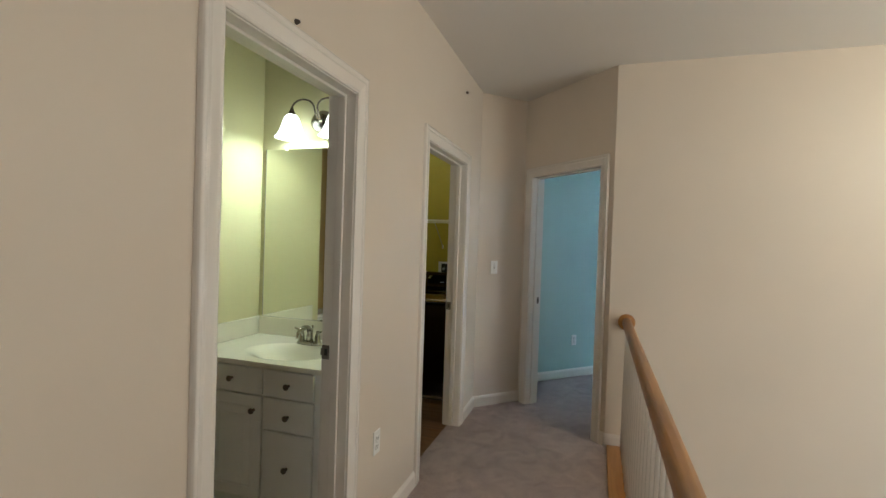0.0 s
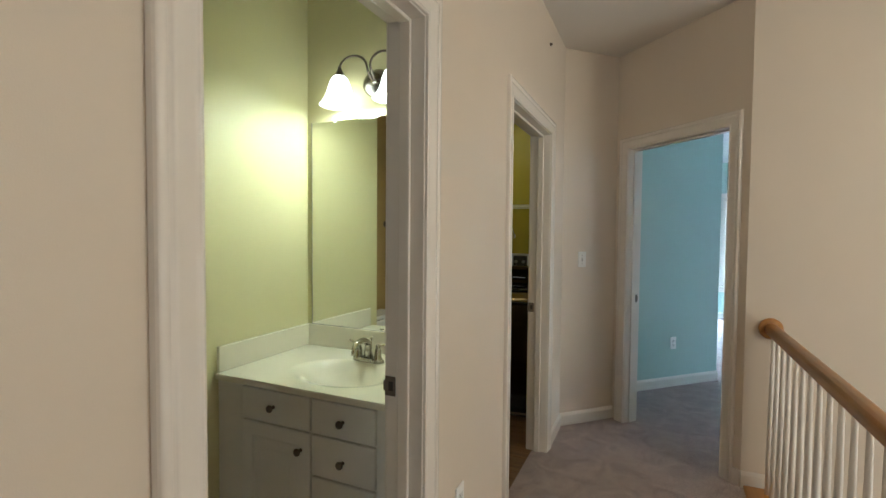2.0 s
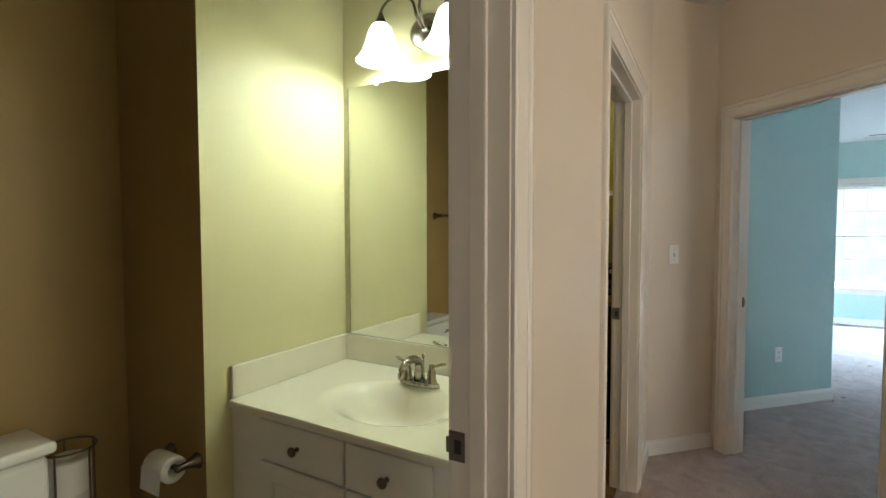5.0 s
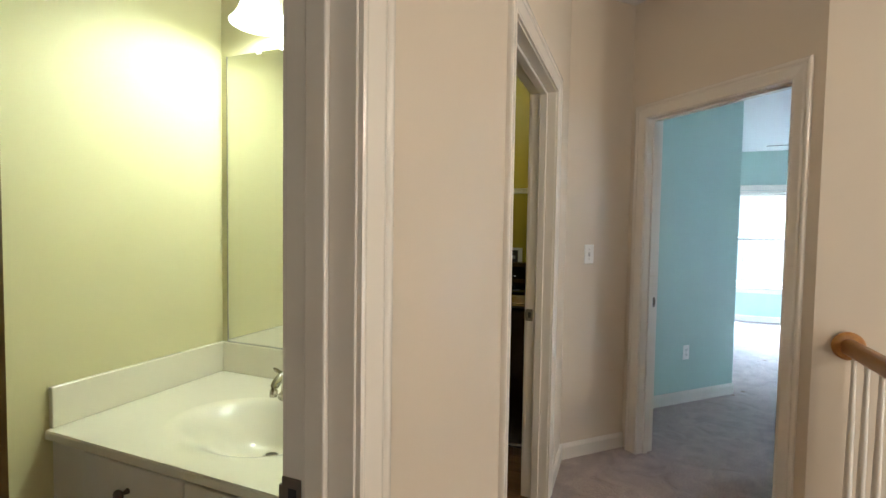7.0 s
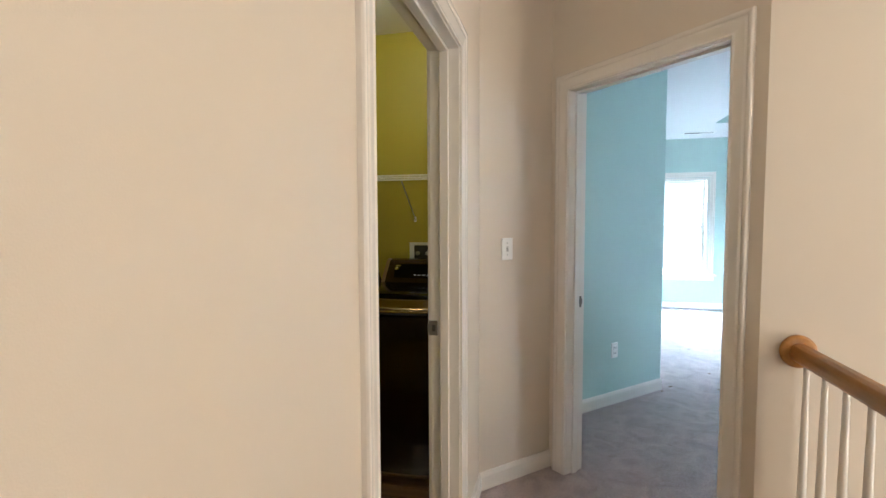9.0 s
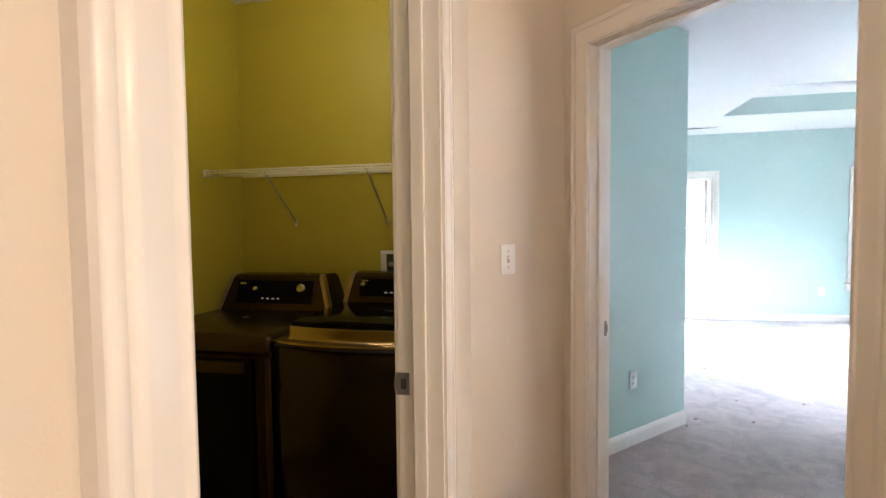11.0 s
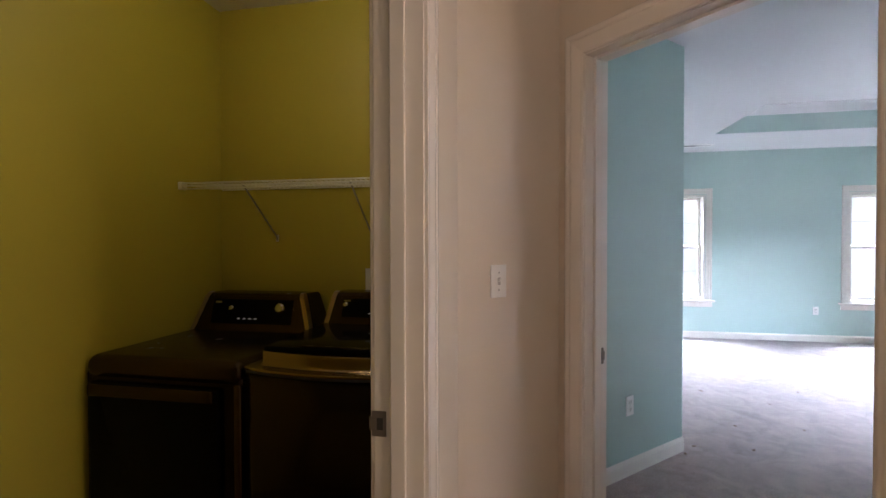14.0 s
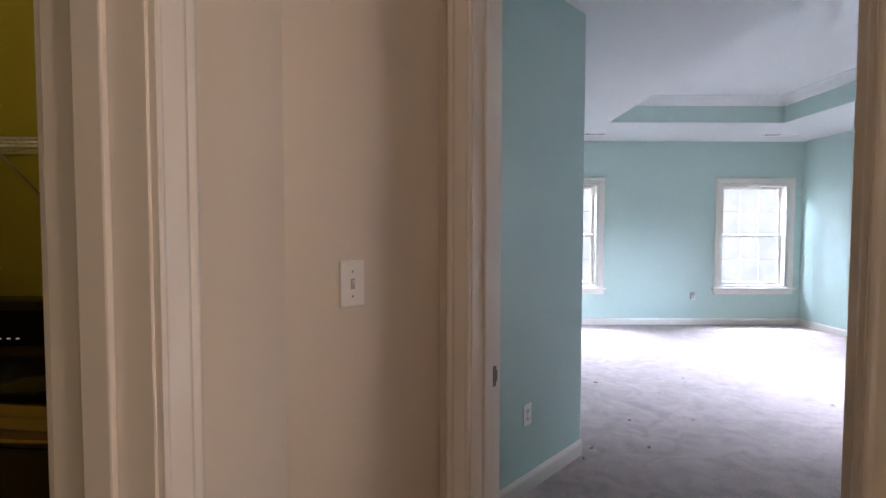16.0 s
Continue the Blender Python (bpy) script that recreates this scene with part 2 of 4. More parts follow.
def along(p0, p1):
    """The frame of a wall: x runs from p0 to p1, y points to the left of that, z up."""
    d = Vector((p1[0] - p0[0], p1[1] - p0[1], 0))
    return Matrix.Translation((p0[0], p0[1], 0)) @ Matrix.Rotation(math.atan2(d.y, d.x), 4, "Z"), d.length


def wall(name, p0, p1, thick, z0, z1, front, back, openings=(), label="", back_switch=None):
    """Slab whose visible front is the line p0 to p1 and that extends `thick` to the left. openings: (s0, s1, z0, z1)."""
    m, length = along(p0, p1)
    bm = bmesh.new()
    cuts = [0.0, length]
    for s0, s1, _, _ in openings:
        cuts += [s0, s1]
    if back_switch:
        cuts.append(back_switch[0])
    cuts = sorted(cuts)
    for a, b in zip(cuts, cuts[1:]):
        if b - a < 1e-5:
            continue
        mid = (a + b) / 2
        spans = [(z0, z1)]
        for s0, s1, o0, o1 in openings:
            if s0 < mid < s1:
                spans = [(z0, o0), (o1, z1)]
        for lo, hi in spans:
            if hi - lo > 1e-5:
                r = box(bm, a, b, min(0, thick), max(0, thick), lo, hi)
                bm.normal_update()
                for f in {f for v in r["verts"] for f in v.link_faces}:
                    if f.normal.y * thick > 0.5 * abs(thick):
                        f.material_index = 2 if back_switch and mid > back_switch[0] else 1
    mats = [front, back] + ([back_switch[1]] if back_switch else [])
    bmesh.ops.remove_doubles(bm, verts=bm.verts[:], dist=1e-4)
    return solid(name, bm, mats, label, "wall", "structure", m)


def baseboard(p0, p1, h=0.092, t=0.014, label="white painted baseboard"):
    """Board along a wall's foot; stands to the right of p0 to p1."""
    m, length = along(p0, p1)
    bm = bmesh.new()
    prof = [(0, 0), (-t, 0), (-t, h - 0.022), (-t * 0.8, h - 0.014), (-t * 0.55, h - 0.006), (-t * 0.3, h), (0, h)]
    a = [bm.verts.new((0, y, z)) for y, z in prof]
    b = [bm.verts.new((length, y, z)) for y, z in prof]
    fs = [bm.faces.new(a), bm.faces.new(b[::-1])]
    fs += [bm.faces.new((a[i], b[i], b[(i + 1) % len(a)], a[(i + 1) % len(a)])) for i in range(len(a))]
    bmesh.ops.recalc_face_normals(bm, faces=fs)
    return solid("baseboard", bm, M_TRIM, label, "baseboard", "structure", m)


CASING = [(0.004, 0.0), (0.004, 0.009), (0.008, 0.011), (0.013, 0.0115), (0.016, 0.009), (0.020, 0.010), (0.034, 0.012), (0.050, 0.0155), (0.058, 0.0165), (0.061, 0.0135), (0.064, 0.0135), (0.067, 0.018), (0.078, 0.019), (0.082, 0.017), (0.084, 0.012), (0.084, 0.0)]


def casing_mesh(w, h, face_y, sign, bottom=0.0, closed=False):
    """Moulded frame round an opening 0..w by 0..h, standing proud of face_y towards sign."""
    bm = bmesh.new()
    rows = []
    for o, d in CASING:
        y = face_y + sign * d
        rows.append([Vector(p) for p in ((-o, y, bottom - (o if closed else 0)), (-o, y, h + o), (w + o, y, h + o), (w + o, y, bottom - (o if closed else 0)))])
    for i in range(4 if closed else 3):
        # each leg has its own rounded moulding
        a = [bm.verts.new(r[i]) for r in rows]
        b = [bm.verts.new(r[(i + 1) % 4]) for r in rows]
        fs = [bm.faces.new((a[k], b[k], b[k + 1], a[k + 1])) for k in range(len(rows) - 1)]
        for f in fs[2:-2]:
            f.smooth = True
        want = Vector((0, sign, 0))
        if sum(f.normal_update() or f.normal.dot(want) for f in fs[4:10]) < 0:
            for f in fs:
                f.normal_flip()
    return bm


def door_frame(name, m, w, h, thick, strike_side, stop_y, label, hinges=(), strike_z=0.935, strike_in=0.012):
    """Cased opening. Local x across, y into the wall. Jambs, stops, casing on both faces and a strike plate."""
    d = thing(name, m, label, "door frame", kind="structure")
    bm = bmesh.new()
    for a, b in ((-0.018, 0), (w, w + 0.018)):
        box(bm, a, b, -0.001, thick + 0.001, 0, h, 0.0015, 1)
    box(bm, -0.018, w + 0.018, -0.001, thick + 0.001, h, h + 0.018, 0.0015, 1)
    part("jamb", bm, M_TRIM, d)
    bm = bmesh.new()
    for a, b in ((0, 0.012), (w - 0.012, w)):
        box(bm, a, b, stop_y, stop_y + 0.036, 0, h, 0.003, 2)
    box(bm, 0.012, w - 0.012, stop_y, stop_y + 0.036, h - 0.012, h, 0.003, 2)
    part("door_stop", bm, M_TRIM, d)
    part("casing", casing_mesh(w, h, 0.0, -1), M_TRIM, d)
    part("casing", casing_mesh(w, h, thick, 1), M_TRIM, d)
    if strike_side is not None:
        x = 0.0 if strike_side == 0 else w
        s = 1 if strike_side == 0 else -1
        yc = thick - strike_in
        bm = bmesh.new()
        box(bm, min(x, x + s * 0.0025), max(x, x + s * 0.0025), yc - 0.018, yc + 0.018, strike_z - 0.030, strike_z + 0.030, 0.001, 1)
        box(bm, min(x - s * 0.003, x + s * 0.0022), max(x - s * 0.003, x + s * 0.0022), yc + 0.0175, yc + 0.024, strike_z - 0.016, strike_z + 0.016, 0.001, 1)
        sp = part("strike_plate", bm, M_STRIKE, d, "dark nickel strike plate")
        bm = bmesh.new()
        box(bm, min(x + s * 0.002, x + s * 0.0032), max(x + s * 0.002, x + s * 0.0032), yc - 0.010, yc + 0.005, strike_z - 0.014, strike_z + 0.014)
        part("latch_hole", bm, M_SLOT, sp)
    for z in hinges:
        x = w if strike_side == 0 else 0.0
        s = -1 if strike_side == 0 else 1
        bm = bmesh.new()
        box(bm, min(x, x + s * 0.0025), max(x, x + s * 0.0025), thick - 0.034, thick + 0.002, z - 0.045, z + 0.045, 0.001, 1)
        lathe(bm, [(0.006, -0.048), (0.006, 0.048)], Matrix.Translation((x + s * 0.004, thick + 0.006, z)), 10)
        part("hinge", bm, M_BRONZE, d, "dark nickel butt hinge")
    return d

# ---- large structure ----
HALL_Z, BATH_Z, LAUN_Z, BED_Z, TRAY_Z = 2.735, 2.735, 2.66, 2.605, 2.895
T = 0.12
WT = 0.17                        # outer walls with windows
XW = -0.46                       # hall side of the long wall
CORNER_A = (-0.46, 4.38)         # long wall meets the slanted switch wall
CORNER_B = (-0.1225, 4.7175)     # switch wall meets the bedroom door wall
CORNER_C = (0.62, 3.975)         # bedroom door wall meets the stairwell wall
BLUE_A, BLUE_B = (-0.31, 5.11), (0.725, 6.145)
FAR_Y, EAST_X, SOUTH_Y = 10.05, 5.03, -7.0

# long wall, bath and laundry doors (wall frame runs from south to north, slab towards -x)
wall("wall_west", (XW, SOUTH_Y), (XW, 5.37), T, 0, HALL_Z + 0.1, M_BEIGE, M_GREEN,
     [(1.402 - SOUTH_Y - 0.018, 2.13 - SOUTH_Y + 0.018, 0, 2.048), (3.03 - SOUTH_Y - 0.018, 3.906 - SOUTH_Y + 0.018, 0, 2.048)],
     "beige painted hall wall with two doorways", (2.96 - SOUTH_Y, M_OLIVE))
wall("wall_switch", CORNER_A, CORNER_B, T, 0, HALL_Z + 0.1, M_BEIGE, M_OLIVE, label="short slanted beige wall with a light switch")
mD, lenD = along(CORNER_B, CORNER_C)
D0, D1 = 0.125, 0.920
wall("wall_bedroom_door", CORNER_B, CORNER_C, T, 0, HALL_Z + 0.1, M_BEIGE, M_AQUA, [(D0 - 0.018, D1 + 0.018, 0, 2.048)], "slanted beige wall with the bedroom doorway")
wall("wall_stairwell_end", CORNER_C, (4.72, 3.975), T, -2.8, HALL_Z + 0.1, M_BEIGE, M_AQUA, label="plain beige wall at the end of the stairwell")
wall("wall_bedroom_south", (4.72, 3.975), (5.15, 3.975), T, 0, HALL_Z + 0.1, M_BEIGE, M_AQUA, label="aqua bedroom wall")
wall("wall_bedroom_entry", BLUE_A, BLUE_B, T, 0, BED_Z + 0.1, M_AQUA, M_AQUA, label="slanted aqua bedroom entry wall")
wall("wall_bedroom_west", BLUE_B, (0.725, FAR_Y + T), T, 0, BED_Z + 0.1, M_AQUA, M_AQUA, label="aqua bedroom wall")
W1, W2, WZ0, WZ1 = (1.175, 2.125), (3.875, 4.835), 0.535, 2.01
wall("wall_bedroom_north", (EAST_X + T, FAR_Y), (0.6, FAR_Y), -WT, 0, TRAY_Z + 0.2, M_AQUA, M_BEIGE,
     [(EAST_X + T - W2[1], EAST_X + T - W2[0], WZ0, WZ1), (EAST_X + T - W1[1], EAST_X + T - W1[0], WZ0, WZ1)], "aqua bedroom wall with two windows")
wall("wall_bedroom_east", (EAST_X, FAR_Y + T), (EAST_X, 4.0), WT, 0, TRAY_Z + 0.2, M_AQUA, M_BEIGE, [(FAR_Y + T - 6.38, FAR_Y + T - 5.42, WZ0, WZ1)], "aqua bedroom wall")
# foyer side
wall("wall_foyer_east", (4.6, 4.1), (4.6, SOUTH_Y - 0.12), T, -2.8, HALL_Z + 0.1, M_BEIGE, M_BEIGE, [(1.0, 2.4, -1.0, 1.4)], "beige foyer wall with a window")
wall("wall_south", (4.6, SOUTH_Y), (-0.6, SOUTH_Y), T, -2.8, HALL_Z + 0.1, M_BEIGE, M_BEIGE, [(0.6, 3.0, -1.0, 2.2)], "beige foyer wall with an added tall window, out of view")
wall("wall_foyer_west", (0.83, SOUTH_Y), (0.83, 3.975), T, -2.8, -0.26, M_BEIGE, M_BEIGE, label="beige wall below the landing edge")
bm = bmesh.new()
box(bm, 0.6, 4.8, SOUTH_Y - 0.1, 4.1, -2.95, -2.8)
solid("floor_lower", bm, M_PLANK, "brown wooden floor of the storey below", "floor", "structure")

# bathroom
wall("wall_bath_north", (-0.58, 2.905), (-2.12, 2.905), -0.06, 0, BATH_Z + 0.1, M_GREEN, M_OLIVE, label="pale green bathroom wall behind the mirror")
bm = bmesh.new()
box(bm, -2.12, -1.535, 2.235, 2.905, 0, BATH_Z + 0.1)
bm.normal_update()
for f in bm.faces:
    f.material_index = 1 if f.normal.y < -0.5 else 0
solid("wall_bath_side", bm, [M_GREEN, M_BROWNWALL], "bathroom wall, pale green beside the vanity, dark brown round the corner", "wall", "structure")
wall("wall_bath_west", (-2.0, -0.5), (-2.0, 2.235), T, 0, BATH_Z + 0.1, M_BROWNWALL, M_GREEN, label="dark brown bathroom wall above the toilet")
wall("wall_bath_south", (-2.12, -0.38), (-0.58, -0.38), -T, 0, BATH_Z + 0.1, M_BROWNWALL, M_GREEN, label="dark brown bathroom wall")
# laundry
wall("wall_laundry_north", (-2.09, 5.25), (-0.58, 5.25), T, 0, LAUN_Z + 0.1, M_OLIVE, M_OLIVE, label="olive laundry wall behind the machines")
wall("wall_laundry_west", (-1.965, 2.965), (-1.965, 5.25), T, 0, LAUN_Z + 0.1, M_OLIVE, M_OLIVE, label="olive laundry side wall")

bm = bmesh.new()
prism(bm, [(-0.55, SOUTH_Y - 0.1), (0.64, SOUTH_Y - 0.1), (0.64, 4.02), (5.1, 4.02), (5.1, 10.12), (0.67, 10.12), (0.67, 6.2), (-0.36, 5.16), (-0.36, 4.6), (-0.55, 4.45)], -0.25, 0.0)
solid("floor", bm, M_CARPET, "taupe cut pile carpet, slightly worn and creased", "carpet", "structure")
bm = bmesh.new()
box(bm, -2.1, -0.55, -0.5, 2.93, -0.25, -0.004)
solid("floor_bath", bm, M_VINYL, "tan vinyl bathroom floor", "floor", "structure")
bm = bmesh.new()
box(bm, -2.05, -0.55, 2.93, 5.3, -0.25, -0.014)
laundry_floor = solid("floor_laundry", bm, M_SLOT, "brown wood plank laundry floor", "floor", "structure")

bm = bmesh.new()
prism(bm, [(-0.52, SOUTH_Y - 0.1), (4.7, SOUTH_Y - 0.1), (4.7, 4.03), (0.66, 4.03), (-0.1, 4.82), (-0.52, 4.45)], HALL_Z, HALL_Z + 0.3)
solid("ceiling_hall", bm, M_CEIL, "off-white painted hall ceiling", "ceiling", "structure")
bm = bmesh.new()
box(bm, -2.13, -0.5, -0.52, 2.93, BATH_Z, BATH_Z + 0.3)
solid("ceiling_bath", bm, M_CEIL, "off-white bathroom ceiling", "ceiling", "structure")
bm = bmesh.new()
box(bm, -2.09, -0.52, 2.93, 5.37, LAUN_Z, LAUN_Z + 0.3)
solid("ceiling_laundry", bm, M_CEIL, "off-white laundry ceiling", "ceiling", "structure")
TX0, TX1, TY0, TY1 = 1.845, 3.90, 5.25, 8.89
bm = bmesh.new()
prism(bm, [(TX0, 4.05), (0.66, 4.05), (-0.33, 5.04), (-0.33, 5.2), (0.66, 6.2), (0.66, 10.12), (TX0, 10.12)], BED_Z, BED_Z + 0.5)
box(bm, TX1, 5.1, 4.05, 10.12, BED_Z, BED_Z + 0.5)
box(bm, TX0, TX1, TY1, 10.12, BED_Z, BED_Z + 0.5)
box(bm, TX0, TX1, 4.05, TY0, BED_Z, BED_Z + 0.5)
box(bm, TX0 - 0.1, TX1 + 0.1, TY0 - 0.1, TY1 + 0.1, TRAY_Z, TRAY_Z + 0.2)
solid("ceiling_bedroom", bm, mat("white_ceiling_paint", (0.65, 0.65, 0.645), rough=0.85, var=0.02, bump=0.3), "white bedroom tray ceiling", "ceiling", "structure")
bm = bmesh.new()
box(bm, TX0, TX1, TY1 - 0.006, TY1 + 0.001, BED_Z + 0.004, TRAY_Z)
box(bm, TX0, TX1, TY0 - 0.001, TY0 + 0.006, BED_Z + 0.004, TRAY_Z)
box(bm, TX0 - 0.001, TX0 + 0.006, TY0 + 0.006, TY1 - 0.006, BED_Z + 0.004, TRAY_Z)
box(bm, TX1 - 0.006, TX1 + 0.001, TY0 + 0.006, TY1 - 0.006, BED_Z + 0.004, TRAY_Z)
solid("tray_wall", bm, M_AQUA, "aqua painted sides of the tray ceiling", "wall", "structure")
# crown moulding in the tray, swept round with mitred corners
bm = bmesh.new()
rows = []
for o, z in [(0.0065, TRAY_Z - 0.096), (0.013, TRAY_Z - 0.094), (0.015, TRAY_Z - 0.083), (0.022, TRAY_Z - 0.077), (0.036, TRAY_Z - 0.060), (0.058, TRAY_Z - 0.036), (0.076, TRAY_Z - 0.024), (0.080, TRAY_Z - 0.014), (0.092, TRAY_Z - 0.011), (0.094, TRAY_Z - 0.001)]:
    rows.append([bm.verts.new(p) for p in ((TX0 + o, TY0 + o, z), (TX1 - o, TY0 + o, z), (TX1 - o, TY1 - o, z), (TX0 + o, TY1 - o, z))])
for a, b in zip(rows, rows[1:]):
    for i in range(4):
        bm.faces.new((a[i], b[i], b[(i + 1) % 4], a[(i + 1) % 4]))
bmesh.ops.recalc_face_normals(bm, faces=bm.faces[:])
solid("trim_crown", bm, mat("bright_trim_paint", (0.82, 0.82, 0.81), rough=0.35, var=0.02), "white crown moulding round the tray ceiling", "moulding", "structure")

# door frames (local x across the opening, y into the wall)
door_frame("door_1", Matrix.Translation((XW, 1.402, 0)) @ Matrix.Rotation(radians(90), 4, "Z"), 0.728, 2.03, T, 1, 0.042, "white painted bathroom door frame, door swung out of sight", strike_z=0.952)
door_frame("door_2", Matrix.Translation((XW, 3.03, 0)) @ Matrix.Rotation(radians(90), 4, "Z"), 0.876, 2.03, T, 1, 0.042, "white painted laundry door frame, door swung out of sight")
bedroom_door = door_frame("door_3", mD @ Matrix.Translation((D0, 0, 0)), D1 - D0, 2.03, T, 0, 0.042, "white painted bedroom door frame, door standing open into the bedroom", hinges=(0.29, 1.01, 1.75), strike_z=0.932, strike_in=0.034)



def open_leaf(frame_ob, w, h, thick):
    """Panelled door leaf swung fully open on the far jamb; it stands square to its frame."""
    x0, x1, y0, y1 = w - 0.030, w + 0.003, thick + 0.010, thick + w
    bm = bmesh.new()
    box(bm, x0, x1, y0, y1, 0.012, h - 0.004, 0.002, 2)
    leaf = part("door_leaf", bm, M_TRIM, frame_ob, "white six-panel door leaf, open")
    for side in (x0, x1):
        out = -1 if side == x0 else 1
        for za, zb in ((0.24, 0.80), (0.98, 1.55), (1.67, 1.90)):
            for ya, yb in ((y0 + 0.11, y0 + w / 2 - 0.055), (y0 + w / 2 + 0.045, y1 - 0.12)):
                bm = bmesh.new()
                box(bm, min(side, side + out * 0.006), max(side, side + out * 0.006), ya, yb, za, zb, 0.005, 2)
                part("door_panel", bm, M_TRIM, leaf)
    bm = bmesh.new()
    lathe(bm, [(0.0, 0.0), (0.032, 0.0), (0.032, 0.004), (0.014, 0.010), (0.012, 0.028), (0.024, 0.038), (0.028, 0.050), (0.022, 0.060), (0.0, 0.063)], pose(x1, y1 - 0.07, 0.93, 0, 90), 20, cap=False)
    part("door_knob", bm, M_BRONZE, leaf, "dark nickel door knob")


open_leaf(bedroom_door, D1 - D0, 2.03, T)

# baseboards
baseboard((XW, SOUTH_Y), (XW, 1.402 - 0.085))
baseboard((XW, 2.13 + 0.085), (XW, 3.03 - 0.085))
baseboard((XW, 3.906 + 0.085), CORNER_A)
baseboard(CORNER_A, CORNER_B)
baseboard(CORNER_C, (0.80, 3.975))
baseboard(BLUE_A, BLUE_B)
baseboard(BLUE_B, (0.725, FAR_Y))
baseboard((0.725, FAR_Y), (EAST_X, FAR_Y))
baseboard((EAST_X, FAR_Y), (EAST_X, 4.1))
bm = bmesh.new()
bmesh.ops.create_cube(bm, size=1.0, matrix=mD @ Matrix.Translation((D1 + 0.0865 + (lenD - D1 - 0.085) / 2, -0.007, 0.046)) @ Matrix.Diagonal((lenD - D1 - 0.087, 0.014, 0.092, 1)))
solid("baseboard", bm, M_TRIM, "white painted baseboard", "baseboard", "structure")


def window(name, m, w, label):
    """Double-hung window, six over six. Local x across, y into the wall, from the opening's lower corner."""
    h = WZ1 - WZ0
    win = thing(name, m, label, "window", kind="structure")
    part("casing", casing_mesh(w, h, 0.0, -1), M_TRIM, win)
    bm = bmesh.new()
    for a, b in ((0, 0.03), (w - 0.03, w)):
        box(bm, a, b, -0.001, WT, 0, h)
    box(bm, 0.03, w - 0.03, -0.001, WT, h - 0.03, h)
    box(bm, 0.03, w - 0.03, -0.001, WT, 0, 0.03)
    part("window_frame", bm, M_TRIM, win)
    bm = bmesh.new()
    box(bm, -0.115, w + 0.115, -0.055, 0.012, -0.028, -0.002, 0.006, 2)
    part("window_sill", bm, M_TRIM, win)
    bm = bmesh.new()
    box(bm, -0.09, w + 0.09, -0.016, -0.001, -0.10, -0.028, 0.004, 2)
    part("apron", bm, M_TRIM, win)
    mid = h / 2
    for lo, hi, y in ((0.03, mid + 0.018, 0.080), (mid - 0.018, h - 0.03, 0.113)):
        bm = bmesh.new()
        for a, b in ((0.03, 0.075), (w - 0.075, w - 0.03)):
            box(bm, a, b, y, y + 0.03, lo, hi, 0.003, 1)
        box(bm, 0.075, w - 0.075, y, y + 0.03, lo, lo + 0.042, 0.003, 1)
        box(bm, 0.075, w - 0.075, y, y + 0.03, hi - 0.036, hi, 0.003, 1)
        sash = part("sash", bm, M_TRIM, win)
        gx0, gx1, gz0, gz1 = 0.075, w - 0.075, lo + 0.042, hi - 0.036
        bm = bmesh.new()
        for k in (1, 2):
            x = gx0 + (gx1 - gx0) * k / 3
            box(bm, x - 0.003, x + 0.003, y + 0.006, y + 0.012, gz0, gz1)
        z = (gz0 + gz1) / 2
        box(bm, gx0, gx1, y + 0.0065, y + 0.0115, z - 0.003, z + 0.003)
        part("muntins", bm, M_TRIM, sash)
        bm = bmesh.new()
        box(bm, gx0, gx1, y + 0.014, y + 0.017, gz0, gz1)
        pane = part("pane", bm, M_GLASS, sash)
        pane.visible_shadow = False
    return win


window("window_1", pose(W1[0], FAR_Y, WZ0), W1[1] - W1[0], "white double-hung window with small panes")
window("window_2", pose(W2[0], FAR_Y, WZ0), W2[1] - W2[0], "white double-hung window with small panes")
# side window is added out of view, to go with the east light
window("window_4", pose(EAST_X, 6.38, WZ0, 0, 0, -90), 0.96, "white double-hung side window with small panes, added out of view")

# outside
bm = bmesh.new()
box(bm, -900, 900, -900, 900, -3.3, -3.2)
solid("ground", bm, M_LAWN, "grass lawn outside the house", "lawn", "structure")


def backdrop():
    """Trees far behind the house; haze and white sky painted into a glowing sheet."""
    m = bpy.data.materials.new("glowing_hazy_trees")
    m.use_nodes = True
    nt = m.node_tree
    nt.nodes.clear()
    out = nt.nodes.new("ShaderNodeOutputMaterial")
    em = nt.nodes.new("ShaderNodeEmission")
    tc = nt.nodes.new("ShaderNodeTexCoord")
    n = nt.nodes.new("ShaderNodeTexNoise")
    n.inputs["Scale"].default_value, n.inputs["Detail"].default_value = 0.9, 9
    nt.links.new(tc.outputs["Object"], n.inputs["Vector"])
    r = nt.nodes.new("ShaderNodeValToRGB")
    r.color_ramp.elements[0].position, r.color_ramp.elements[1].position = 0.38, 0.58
    # daylight haze is put into these two pale emission colours
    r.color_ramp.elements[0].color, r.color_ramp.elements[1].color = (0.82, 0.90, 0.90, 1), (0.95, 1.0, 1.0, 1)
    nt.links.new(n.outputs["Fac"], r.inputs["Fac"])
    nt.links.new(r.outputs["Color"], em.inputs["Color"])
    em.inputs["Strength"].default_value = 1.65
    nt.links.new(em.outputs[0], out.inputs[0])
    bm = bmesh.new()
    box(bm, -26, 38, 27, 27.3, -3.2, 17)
    return solid("backdrop", bm, m, "glowing sheet with painted hazy trees under a white sky", "trees", "structure")


backdrop()

# ---- stair railing ----


